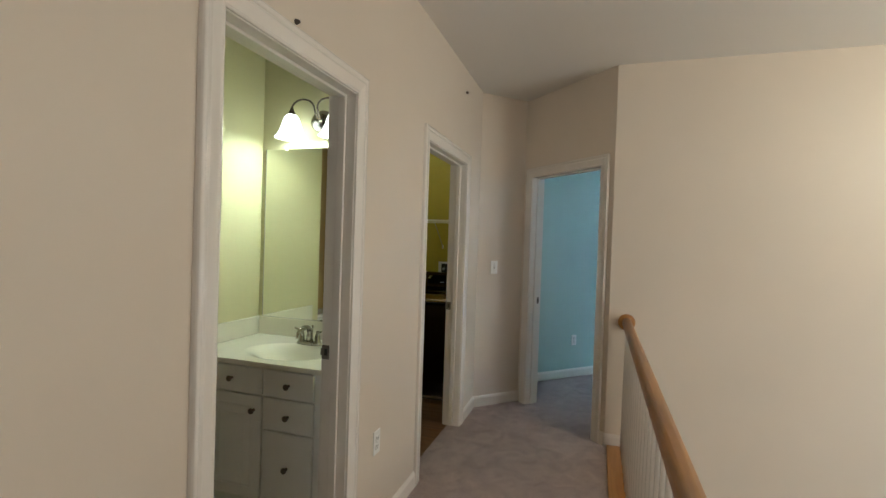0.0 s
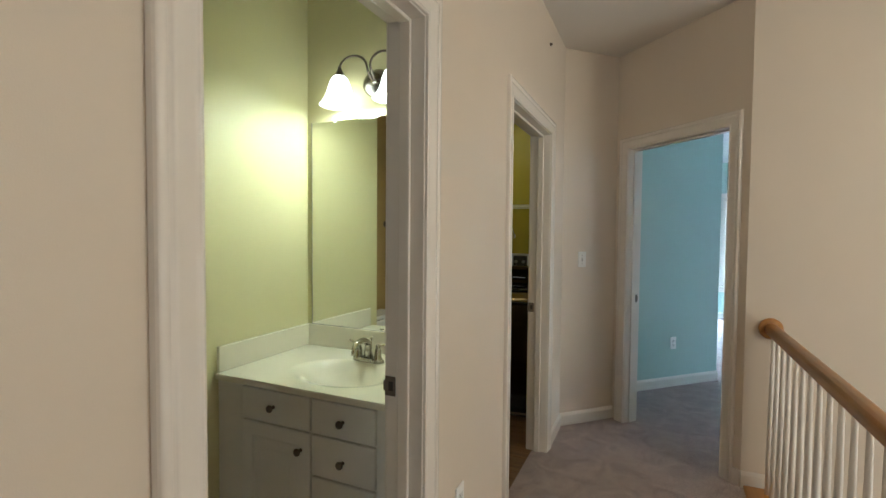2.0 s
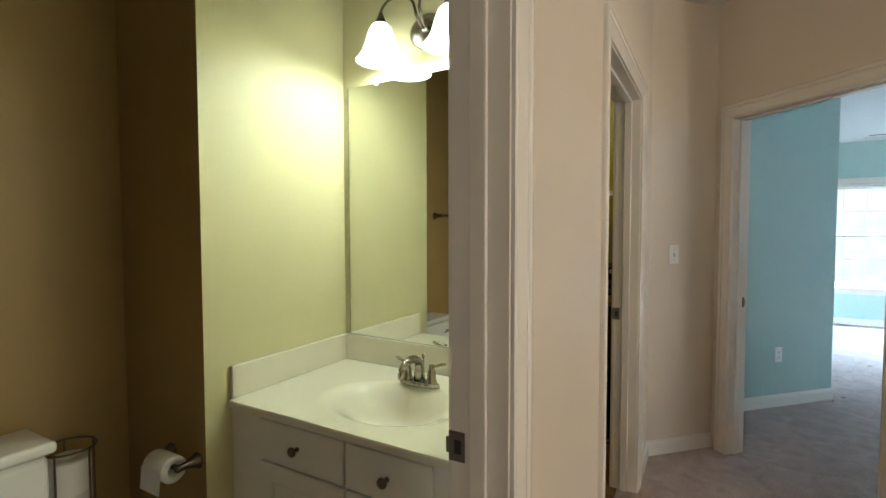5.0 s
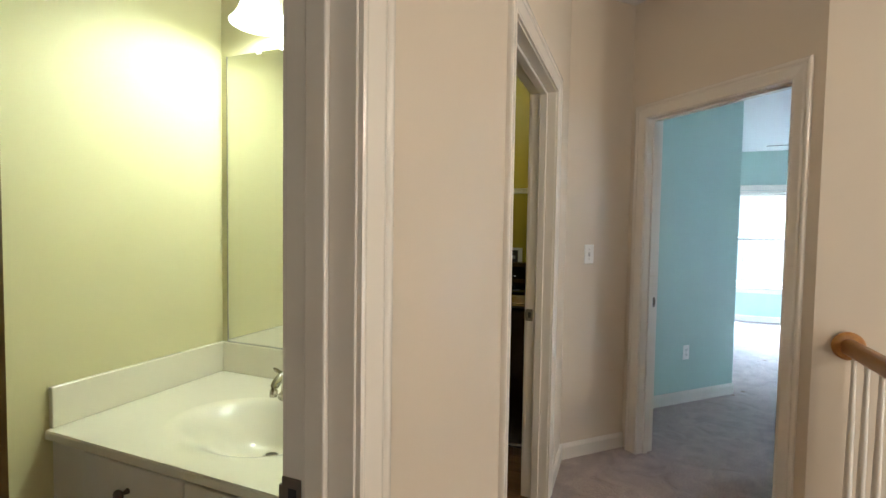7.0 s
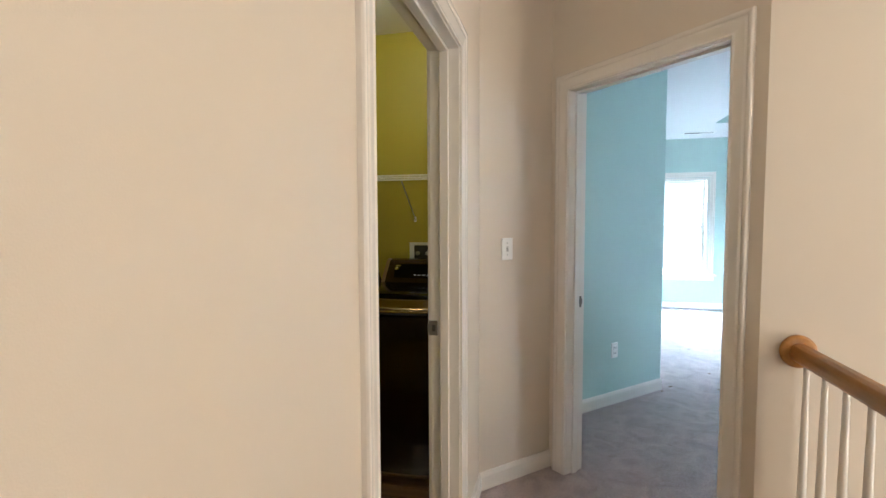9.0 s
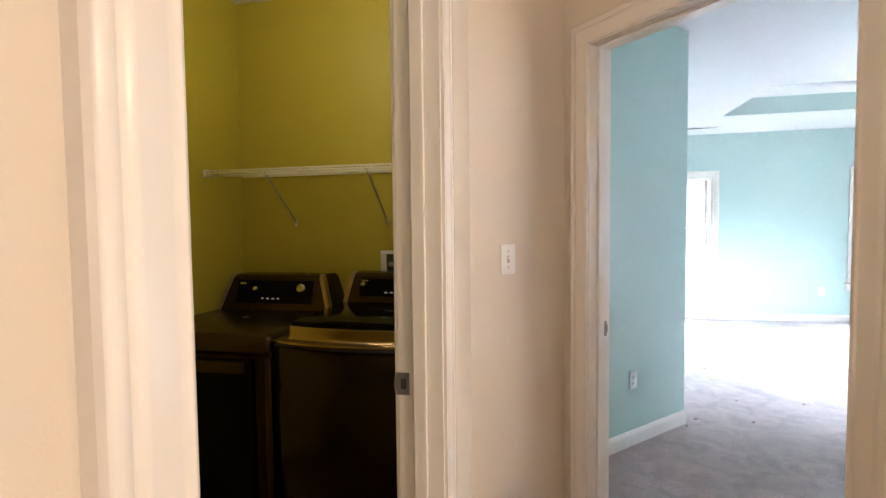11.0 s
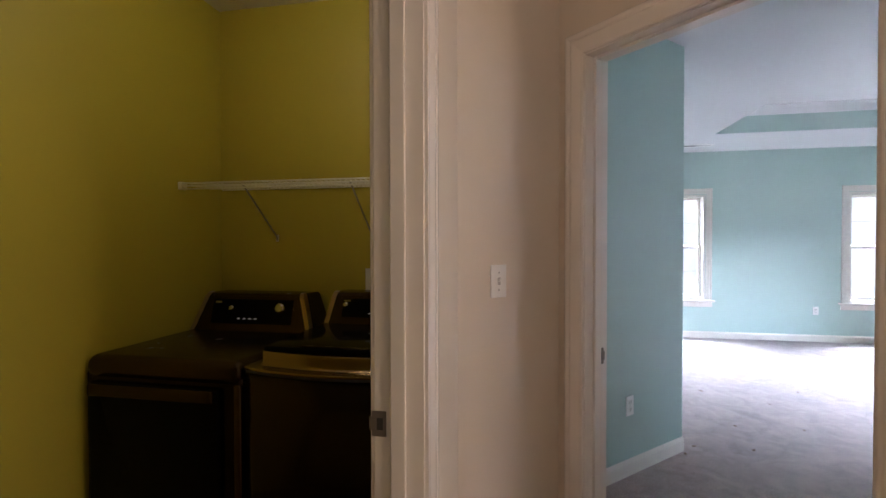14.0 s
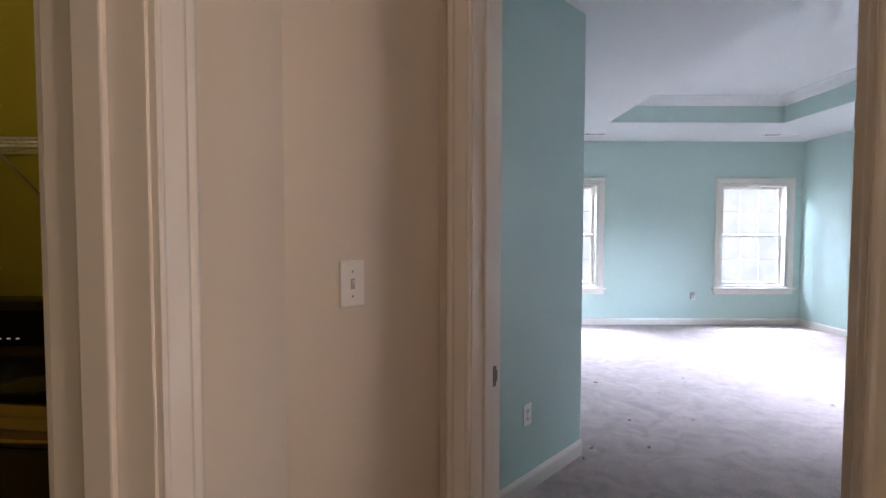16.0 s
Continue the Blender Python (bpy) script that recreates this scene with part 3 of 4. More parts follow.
def railing():
    RX, RZ = 0.739, 0.905
    r = thing("stair_railing", pose(RX, 3.975, 0, 0, 0, -0.7), "oak handrail on slim white balusters along the open stairwell", "railing")
    bm = bmesh.new()
    prof = [(-0.019, -0.030), (-0.028, -0.018), (-0.030, 0.0), (-0.029, 0.012), (-0.022, 0.025), (-0.010, 0.031), (0.010, 0.031), (0.022, 0.025), (0.029, 0.012), (0.030, 0.0), (0.028, -0.018), (0.019, -0.030)]
    a = [bm.verts.new((x, -0.012, RZ + z)) for x, z in prof]
    b = [bm.verts.new((x, -10.9, RZ + z)) for x, z in prof]
    fs = [bm.faces.new(a), bm.faces.new(b[::-1])] + [bm.faces.new((a[i], b[i], b[(i + 1) % 12], a[(i + 1) % 12])) for i in range(12)]
    for f in fs[2:]:
        f.smooth = True
    bmesh.ops.recalc_face_normals(bm, faces=fs)
    part("handrail", bm, M_OAK, r)
    bm = bmesh.new()
    lathe(bm, [(0.0, 0.0), (0.056, 0.0), (0.058, 0.004), (0.058, 0.012), (0.052, 0.018), (0.046, 0.020), (0.0, 0.021)], pose(0, 0, RZ, 90), 32, cap=False)
    part("rosette", bm, M_OAK, r, "round oak wall rosette")
    bm = bmesh.new()
    box(bm, -0.105, 0.095, -10.95, -0.001, -0.02, 0.016, 0.006, 2)
    part("floor_cap", bm, M_OAK, r, "oak floor cap board under the balusters")
    bal = bmesh.new()
    lathe(bal, [(0.0155, 0.016), (0.0155, 0.20), (0.0165, 0.215), (0.0135, 0.228), (0.0155, 0.25), (0.0145, 0.34), (0.0118, 0.60), (0.0092, 0.80), (0.0088, RZ - 0.024)], seg=12)
    me = mesh_of("baluster", bal, M_TRIM)
    for i in range(92):
        o = new("baluster", me)
        o.parent = r
        o.location = (0, -0.072 - 0.1172 * i, 0)
    return r


railing()


# ---- wall plates and small hall things ----


def plate_bm(w=0.070, h=0.114):
    bm = bmesh.new()
    box(bm, -w / 2, w / 2, -0.006, 0.0, -h / 2, h / 2, 0.003, 3)
    return bm


def light_switch(m):
    """Local -y faces the room."""
    s = thing("light_switch", m, "white toggle light switch plate on the beige wall", "light switch")
    part("plate", plate_bm(), M_PLASTIC, s)
    bm = bmesh.new()
    box(bm, -0.006, 0.006, -0.0075, -0.005, -0.013, 0.013, 0.0005, 1)
    part("toggle_slot", bm, mat("shadowed_plastic", (0.45, 0.43, 0.40), rough=0.5), s)
    bm = bmesh.new()
    box(bm, -0.004, 0.004, -0.017, -0.006, 0.0, 0.009, 0.0015, 2)
    part("toggle", bm, M_PLASTIC, s)
    for z in (-0.030, 0.030):
        bm = bmesh.new()
        lathe(bm, [(0.0, 0.0), (0.0034, 0.0), (0.003, 0.0012), (0.0, 0.0014)], pose(0, -0.0058, z, 90), 12, cap=False)
        part("screw", bm, M_STEEL, s)
    return s


def wall_outlet(m, label):
    s = thing("wall_outlet", m, label, "outlet")
    part("plate", plate_bm(), M_PLASTIC, s)
    for z in (-0.0195, 0.0195):
        bm = bmesh.new()
        box(bm, -0.0165, 0.0165, -0.0085, -0.005, z - 0.0135, z + 0.0135, 0.003, 3)
        f = part("receptacle", bm, mat("receptacle_plastic", (0.72, 0.70, 0.66), rough=0.35), s)
        bm = bmesh.new()
        for x in (-0.0065, 0.0065):
            box(bm, x - 0.0012, x + 0.0012, -0.0089, -0.0083, z - 0.002, z + 0.007)
        lathe(bm, [(0.0, 0.0), (0.0024, 0.0), (0.0024, 0.0006), (0.0, 0.0006)], pose(0, -0.0083, z - 0.007, 90), 10, cap=False)
        part("slots", bm, M_SLOT, f)
    bm = bmesh.new()
    lathe(bm, [(0.0, 0.0), (0.0034, 0.0), (0.003, 0.0012), (0.0, 0.0014)], pose(0, -0.0058, 0, 90), 12, cap=False)
    part("screw", bm, M_STEEL, s)
    return s


mS, lenS = along(CORNER_A, CORNER_B)
light_switch(mS @ Matrix.Translation((0.172, 0, 1.222)))
wall_outlet(Matrix.Translation((XW, 2.425, 0.470)) @ Matrix.Rotation(radians(90), 4, "Z"), "white duplex outlet on the beige hall wall")
mB, lenB = along(BLUE_A, BLUE_B)
wall_outlet(mB @ Matrix.Translation((0.90, 0, 0.403)), "white duplex outlet on the slanted aqua wall")
wall_outlet(Matrix.Translation((3.495, FAR_Y, 0.415)), "white duplex outlet below the bedroom windows")


def wall_hook(x, y, z):
    bm = bmesh.new()
    lathe(bm, [(0.0, 0.0), (0.008, 0.0), (0.010, 0.003), (0.008, 0.008), (0.005, 0.016), (0.0, 0.018)], pose(0, 0, 0, 0, 90), 14, cap=False)
    return solid("wall_anchor", bm, M_BRONZE, "small dark screw anchor stuck in the beige wall", "screw anchor", m=pose(x, y, z))


wall_hook(XW, 3.835, 2.565)
wall_hook(XW, 1.71, 2.135)


def ceiling_lamp(x, y, z, r, label, drop=0.0):
    t = thing("ceiling_lamp", pose(x, y, z), label, "ceiling light")
    bm = bmesh.new()
    lathe(bm, [(r * 0.95, -0.03), (r, -0.02), (r, 0.0)], seg=32)
    part("base_ring", bm, M_NICKEL, t)
    bm = bmesh.new()
    lathe(bm, [(0.0, -0.11), (r * 0.4, -0.104), (r * 0.75, -0.075), (r * 0.93, -0.031)], seg=32, cap=False)
    bm.transform(Matrix.Translation((0, 0, -drop)))
    if drop:
        rod = bmesh.new()
        tube(rod, [(0, 0, -0.02), (0, 0, -drop - 0.03)], 0.008, 10)
        part("rod", rod, M_NICKEL, t)
    g = part("glass_bowl", bm, M_LAMPGLASS, t, "lit frosted glass bowl")
    g.visible_shadow = False
    return t


# first bowl is an added, unseen body for the stairwell fill
ceiling_lamp(3.1, 2.4, HALL_Z, 0.17, "frosted glass bowl lamp added out of view above the stairwell as fill", 0.35)
ceiling_lamp(-1.05, 4.38, LAUN_Z, 0.15, "frosted glass ceiling lamp in the laundry")


def ceiling_vent(x, y, w, d):
    t = thing("ceiling_vent", pose(x, y, BED_Z), "white metal register in the bedroom ceiling", "vent")
    bm = bmesh.new()
    box(bm, -w / 2, w / 2, -d / 2, -d / 2 + 0.018, -0.007, 0.0, 0.002, 1)
    box(bm, -w / 2, w / 2, d / 2 - 0.018, d / 2, -0.007, 0.0, 0.002, 1)
    box(bm, -w / 2, -w / 2 + 0.018, -d / 2 + 0.018, d / 2 - 0.018, -0.007, 0.0, 0.002, 1)
    box(bm, w / 2 - 0.018, w / 2, -d / 2 + 0.018, d / 2 - 0.018, -0.007, 0.0, 0.002, 1)
    part("frame", bm, M_PLASTIC, t)
    part("backing", bm_box(-w / 2 + 0.018, w / 2 - 0.018, -d / 2 + 0.018, d / 2 - 0.018, -0.0015, -0.0005), M_SLOT, t)
    n = 14
    for i in range(n):
        x0 = -w / 2 + 0.026 + (w - 0.052) * i / (n - 1)
        bm = bmesh.new()
        box(bm, -0.0006, 0.0006, -d / 2 + 0.018, d / 2 - 0.018, -0.011, 0.0, 0)
        o = part("slat", bm, M_PLASTIC, t)
        o.location, o.rotation_euler = (x0, 0, 0), (0, radians(48 if i < n / 2 else -48), 0)
    return t


ceiling_vent(4.30, 9.55, 0.42, 0.16)
ceiling_vent(1.83, 9.55, 0.42, 0.16)

# ---- bathroom ----
VY = 2.332   # front of the vanity's face frame
CTZ = 0.812  # top of the counter


def knob(m, parent):
    bm = bmesh.new()
    lathe(bm, [(0.0, 0.0), (0.0075, 0.0), (0.0065, 0.004), (0.005, 0.010), (0.006, 0.015), (0.0125, 0.018), (0.0150, 0.022), (0.0140, 0.027), (0.008, 0.030), (0.0, 0.031)], m @ pose(0, 0, 0, 90), 18, cap=False)
    return part("knob", bm, M_BRONZE, parent, "round dark nickel knob")


def drawer_front(v, name, x0, x1, z0, z1, kx, kz, panel=False):
    bm = bmesh.new()
    box(bm, x0, x1, VY - 0.019, VY - 0.001, z0, z1, 0.005, 3)
    if panel:
        # raised centre panel inside a recessed field
        w, h = x1 - x0, z1 - z0
        y = VY - 0.0192
        rings = []
        for o, d in ((0.055, 0.0), (0.062, 0.007), (0.070, 0.007), (0.095, 0.0015), (0.100, -0.0005)):
            rings.append([bm.verts.new(p) for p in ((x0 + o, y + d, z0 + o), (x1 - o, y + d, z0 + o), (x1 - o, y + d, z1 - o), (x0 + o, y + d, z1 - o))])
        fs = []
        for a, b in zip(rings, rings[1:]):
            fs += [bm.faces.new((a[i], a[(i + 1) % 4], b[(i + 1) % 4], b[i])) for i in range(4)]
        fs.append(bm.faces.new(rings[-1]))
        for f in bm.faces:
            if f not in fs and f.calc_center_median().y < VY - 0.018 and f.calc_area() > 0.02:
                bm.faces.remove(f)
                break
        outer = [bm.verts.new(p) for p in ((x0 + 0.005, VY - 0.019, z0 + 0.005), (x1 - 0.005, VY - 0.019, z0 + 0.005), (x1 - 0.005, VY - 0.019, z1 - 0.005), (x0 + 0.005, VY - 0.019, z1 - 0.005))]
        fs += [bm.faces.new((outer[i], outer[(i + 1) % 4], rings[0][(i + 1) % 4], rings[0][i])) for i in range(4)]
        bmesh.ops.recalc_face_normals(bm, faces=fs)
        for f in fs:
            if f.normal.y > 0.2:
                f.normal_flip()
    d = part(name, bm, M_CAB, v)
    knob(pose(kx, VY - 0.019, kz), d)
    return d


def vanity():
    v = thing("vanity_cabinet", pose(-1.06, 2.60, 0), "white painted vanity cabinet with panelled door and drawers", "cabinet")
    inv = Matrix.Translation((1.06, -2.60, 0))
    made = []
    bm = bmesh.new()
    box(bm, -1.533, -0.582, VY, 2.90, 0.10, CTZ - 0.16)
    box(bm, -1.533, -0.582, VY, VY + 0.02, CTZ - 0.16, CTZ - 0.024)
    box(bm, -1.533, -1.515, VY + 0.02, 2.90, CTZ - 0.16, CTZ - 0.024)
    box(bm, -0.600, -0.582, VY + 0.02, 2.90, CTZ - 0.16, CTZ - 0.024)
    box(bm, -1.533, -0.582, VY + 0.07, 2.90, 0.0, 0.10)
    made.append(part("body", bm, M_CAB, v))
    made.append(drawer_front(v, "drawer", -1.378, -1.030, 0.652, 0.783, -1.208, 0.720))
    made.append(drawer_front(v, "door", -1.378, -1.030, 0.130, 0.645, -1.072, 0.575, panel=True))
    made.append(drawer_front(v, "drawer", -1.022, -0.738, 0.652, 0.783, -0.876, 0.716))
    made.append(drawer_front(v, "drawer", -1.022, -0.738, 0.490, 0.645, -0.876, 0.565))
    made.append(drawer_front(v, "drawer", -1.022, -0.738, 0.130, 0.483, -0.876, 0.315))
    for o in made:
        o.data.transform(inv)
        for c in o.children:
            c.data.transform(inv)
    return v


vanity()


def counter():
    """Cultured marble top with an integral oval bowl and splashes."""
    x0, x1, y0, y1 = -1.534, -0.581, 2.312, 2.904
    cx, cy, rx, ry = -1.055, 2.565, 0.215, 0.165
    c = thing("bathroom_sink", pose(cx, cy, CTZ), "glossy off-white cultured marble sink counter with integral oval basin", "sink")
    bm = bmesh.new()
    n = 64
    ring = []
    for i in range(n):
        a = 2 * math.pi * i / n
        ring.append((math.cos(a), math.sin(a)))
    rect = []
    for ca, sa in ring:
        # the ray from the basin's centre meets the counter's rim
        tx = ((x1 - cx) / ca) if ca > 1e-9 else ((x0 - cx) / ca if ca < -1e-9 else 1e9)
        ty = ((y1 - cy) / sa) if sa > 1e-9 else ((y0 - cy) / sa if sa < -1e-9 else 1e9)
        k = min(tx, ty)
        rect.append((k * ca, k * sa))
    loops = [[bm.verts.new((px, py, -0.024)) for px, py in rect], [bm.verts.new((px, py, -0.005)) for px, py in rect], [bm.verts.new((px * 0.993, py * 0.993, 0.0)) for px, py in rect]]
    for k in range(19):
        s = 1.20 - 1.10 * k / 18
        u = min(1.0, (1.20 - s) / 1.0)
        z = -0.118 * (0.5 - 0.5 * math.cos(math.pi * u))
        loops.append([bm.verts.new((rx * s * ca, ry * s * sa + 0.055 * (1.20 - s), z)) for ca, sa in ring])
    fs = []
    for a, b in zip(loops, loops[1:]):
        fs += [bm.faces.new((a[i], a[(i + 1) % n], b[(i + 1) % n], b[i])) for i in range(n)]
    fs.append(bm.faces.new(loops[-1]))
    bmesh.ops.recalc_face_normals(bm, faces=fs)
    up = sum(f.normal.z for f in fs[2 * n:4 * n])
    if up < 0:
        for f in fs:
            f.normal_flip()
    for f in fs[3 * n:]:
        f.smooth = True
    part("top", bm, M_MARBLE, c)
    bm = bmesh.new()
    box(bm, x0 + 0.017 - cx, x1 - cx, y1 - 0.017 - cy, y1 - cy, 0.0005, 0.112, 0.004, 3)
    part("backsplash", bm, M_MARBLE, c)
    bm = bmesh.new()
    box(bm, x0 - cx, x0 + 0.0165 - cx, y0 + 0.012 - cy, y1 - cy, 0.0005, 0.112, 0.004, 3)
    part("sidesplash", bm, M_MARBLE, c)
    bm = bmesh.new()
    lathe(bm, [(0.0, 0.0), (0.021, 0.0), (0.022, 0.002), (0.017, 0.004), (0.012, 0.002), (0.0, 0.0025)], pose(0, 0.060, -0.1175), 20, cap=False)
    part("drain", bm, M_NICKEL, c, "brushed nickel drain")
    return c


counter()


def faucet():
    f = thing("bathroom_faucet", pose(-1.055, 2.755, CTZ), "brushed nickel two-handle centerset faucet on the vanity top", "faucet")
    bm = bmesh.new()
    lathe(bm, [(0.084, 0.0), (0.084, 0.010), (0.080, 0.015), (0.070, 0.018)], sx=1.0, sy=0.33, seg=32)
    part("base_plate", bm, M_NICKEL, f)
    pts = [(0, 0.0, 0.014), (0, 0.0, 0.054)]
    for k in range(13):
        a = math.pi * 0.98 * k / 12
        pts.append((0, -0.058 + 0.058 * math.cos(a), 0.070 + 0.036 * math.sin(a)))
    pts += [(0, -0.117, 0.062), (0, -0.118, 0.054)]
    bm = bmesh.new()
    tube(bm, pts, 0.013, 14, [0.022, 0.018] + [0.0165 - 0.0055 * k / 14 for k in range(15)])
    part("spout", bm, M_NICKEL, f)
    bm = bmesh.new()
    tube(bm, [(0, 0.028, 0.012), (0, 0.028, 0.095)], 0.0028, 8)
    lathe(bm, [(0.0, 0.0), (0.006, 0.0), (0.0075, 0.006), (0.006, 0.014), (0.0, 0.016)], pose(0, 0.028, 0.094), 12, cap=False)
    part("lift_rod", bm, M_NICKEL, f)
    for s in (-1, 1):
        bm = bmesh.new()
        lathe(bm, [(0.021, 0.012), (0.021, 0.020), (0.0165, 0.026), (0.0150, 0.050), (0.0125, 0.062), (0.0100, 0.066), (0.0100, 0.074), (0.0085, 0.082), (0.0, 0.085)], pose(0.052 * s, 0, 0), 18, cap=False)
        h = part("handle", bm, M_NICKEL, f)
        bm = bmesh.new()
        tube(bm, [(0.052 * s, 0, 0.074), (0.070 * s, 0.001, 0.078), (0.095 * s, 0.004, 0.086), (0.108 * s, 0.006, 0.089)], 0.006, 10, [0.0045, 0.0055, 0.0062, 0.004])
        part("lever", bm, M_NICKEL, h)
    return f


faucet()


def mirror():
    t = thing("bathroom_mirror", pose(-1.05, 2.8985, 0.925, 0, 0, -0.7), "large frameless wall mirror held by clips above the vanity", "mirror")
    bm = bmesh.new()
    box(bm, -0.450, 0.455, -0.006, -0.0005, 0.0, 1.055, 0.0015, 1)
    part("glass", bm, M_MIRROR, t)
    bm = bmesh.new()
    box(bm, -0.452, 0.457, -0.010, -0.0005, -0.008, 0.002, 0.001, 1)
    part("channel", bm, M_STEEL, t, "metal channel under the mirror")
    bm = bmesh.new()
    box(bm, -0.4535, -0.4505, -0.0075, -0.0005, 0.0, 1.055)
    part("edge_strip", bm, M_STEEL, t)
    for x in (-0.30, 0.30):
        bm = bmesh.new()
        box(bm, x - 0.010, x + 0.010, -0.010, -0.001, 1.045, 1.066, 0.002, 2)
        part("clip", bm, M_PLASTIC, t, "clear plastic mirror clip")
    return t


mirror()


def vanity_light():
    cx, z0 = -1.105, 2.140
    t = thing("vanity_light", pose(cx, 2.905, z0), "brushed nickel vanity lamp with two lit frosted glass bell shades", "wall lamp")
    bm = bmesh.new()
    lathe(bm, [(0.0, 0.0), (0.066, 0.0), (0.067, 0.006), (0.060, 0.013), (0.040, 0.019), (0.0, 0.022)], pose(0, 0, 0, 90), 32, sx=1.2, sy=1.0, cap=False)
    part("back_plate", bm, M_NICKEL, t, "oval nickel back plate")
    bm = bmesh.new()
    lathe(bm, [(0.0, 0.0), (0.010, 0.0), (0.011, 0.008), (0.006, 0.014), (0.0, 0.015)], pose(0, -0.020, 0.0, 90), 14, cap=False)
    part("finial", bm, M_CHROME, t)
    for s in (-1, 1):
        x1 = 0.150 * s
        pts = [(0.006 * s, -0.012, 0.0), (0.007 * s, -0.045, 0.012), (0.010 * s, -0.070, 0.040)]
        for k in range(11):
            a = math.pi * k / 10
            pts.append((0.010 * s + (x1 - 0.010 * s) * (1 - math.cos(a)) / 2, -0.080 - 0.022 * k / 10, 0.062 + 0.052 * math.sin(a)))
        bm = bmesh.new()
        tube(bm, pts, 0.0055, 10)
        arm = part("arm", bm, M_BRONZE, t, "curved dark nickel arm")
        bm = bmesh.new()
        lathe(bm, [(0.0, 0.070), (0.007, 0.068), (0.010, 0.055), (0.016, 0.042), (0.026, 0.024), (0.028, 0.012), (0.0, 0.012)], pose(x1, -0.102, 0.0), 20, cap=False)
        part("socket_cup", bm, M_BRONZE, arm)
        bm = bmesh.new()
        lathe(bm, [(0.027, 0.022), (0.040, 0.008), (0.052, -0.022), (0.060, -0.052), (0.070, -0.080), (0.084, -0.102), (0.097, -0.116), (0.096, -0.117), (0.082, -0.104), (0.068, -0.083), (0.058, -0.054), (0.050, -0.024), (0.038, 0.006), (0.025, 0.020)], pose(x1, -0.102, 0.0), 32, cap=False)
        part("shade", bm, M_SHADE, arm, "lit frosted glass bell shade")
    return t


vanity_light()
for sx, watts in ((-1, 5.0), (1, 17.0)):
    lamp("vanity_bulb", "POINT", pose(-1.105 + 0.150 * sx, 2.803, 2.043), watts, (1.0, 0.975, 0.69), 0.04)


def paper_holder():
    t = thing("toilet_paper_holder", pose(-1.650, 2.235, 0.630), "dark nickel toilet paper holder with a part-used roll", "paper holder")
    for x in (-0.072, 0.072):
        bm = bmesh.new()
        lathe(bm, [(0.0, 0.0), (0.026, 0.0), (0.027, 0.004), (0.022, 0.012), (0.014, 0.030), (0.011, 0.055), (0.012, 0.066), (0.010, 0.074), (0.0, 0.076)], pose(x, 0, 0, 90), 20, cap=False)
        part("post", bm, M_BRONZE, t)
    bm = bmesh.new()
    tube(bm, [(-0.07, -0.064, 0), (0.07, -0.064, 0)], 0.0085, 12)
    part("roller", bm, M_BRONZE, t)
    bm = bmesh.new()
    lathe(bm, [(0.020, -0.052), (0.041, -0.052), (0.042, -0.050), (0.042, 0.050), (0.041, 0.052), (0.020, 0.052), (0.020, -0.052)], pose(-0.004, -0.064, -0.010, 0, 90), 28, cap=False)
    roll = part("paper_roll", bm, M_PAPER, t, "white toilet paper roll")
    bm = bmesh.new()
    pts = [(-0.0425, 0.010), (-0.0440, -0.015), (-0.046, -0.040), (-0.049, -0.062)]
    rows = [[bm.verts.new((x, -0.064 + y, -0.010 + z)) for x in (-0.055, 0.047)] for y, z in pts]
    rows2 = [[bm.verts.new((x, -0.0665 + y, -0.010 + z)) for x in (-0.055, 0.047)] for y, z in pts]
    for a, b in zip(rows, rows[1:]):
        bm.faces.new((a[0], a[1], b[1], b[0]))
    for a, b in zip(rows2, rows2[1:]):
        bm.faces.new((a[0], b[0], b[1], a[1]))
    part("loose_sheet", bm, M_PAPER, roll)
    return t


paper_holder()


def towel_bar():
    t = thing("towel_bar", pose(-2.0, 1.11, 1.478), "dark nickel towel bar on the bathroom wall", "towel bar")
    for y in (-0.30, 0.30):
        bm = bmesh.new()
        lathe(bm, [(0.0, 0.0), (0.027, 0.0), (0.028, 0.005), (0.021, 0.012), (0.012, 0.025), (0.011, 0.058), (0.013, 0.066), (0.0, 0.070)], pose(0, y, 0, 0, 90), 20, cap=False)
        part("post", bm, M_BRONZE, t)
    bm = bmesh.new()
    tube(bm, [(0.055, -0.30, 0), (0.055, 0.30, 0)], 0.0085, 12)
    part("bar", bm, M_BRONZE, t)
    return t


towel_bar()


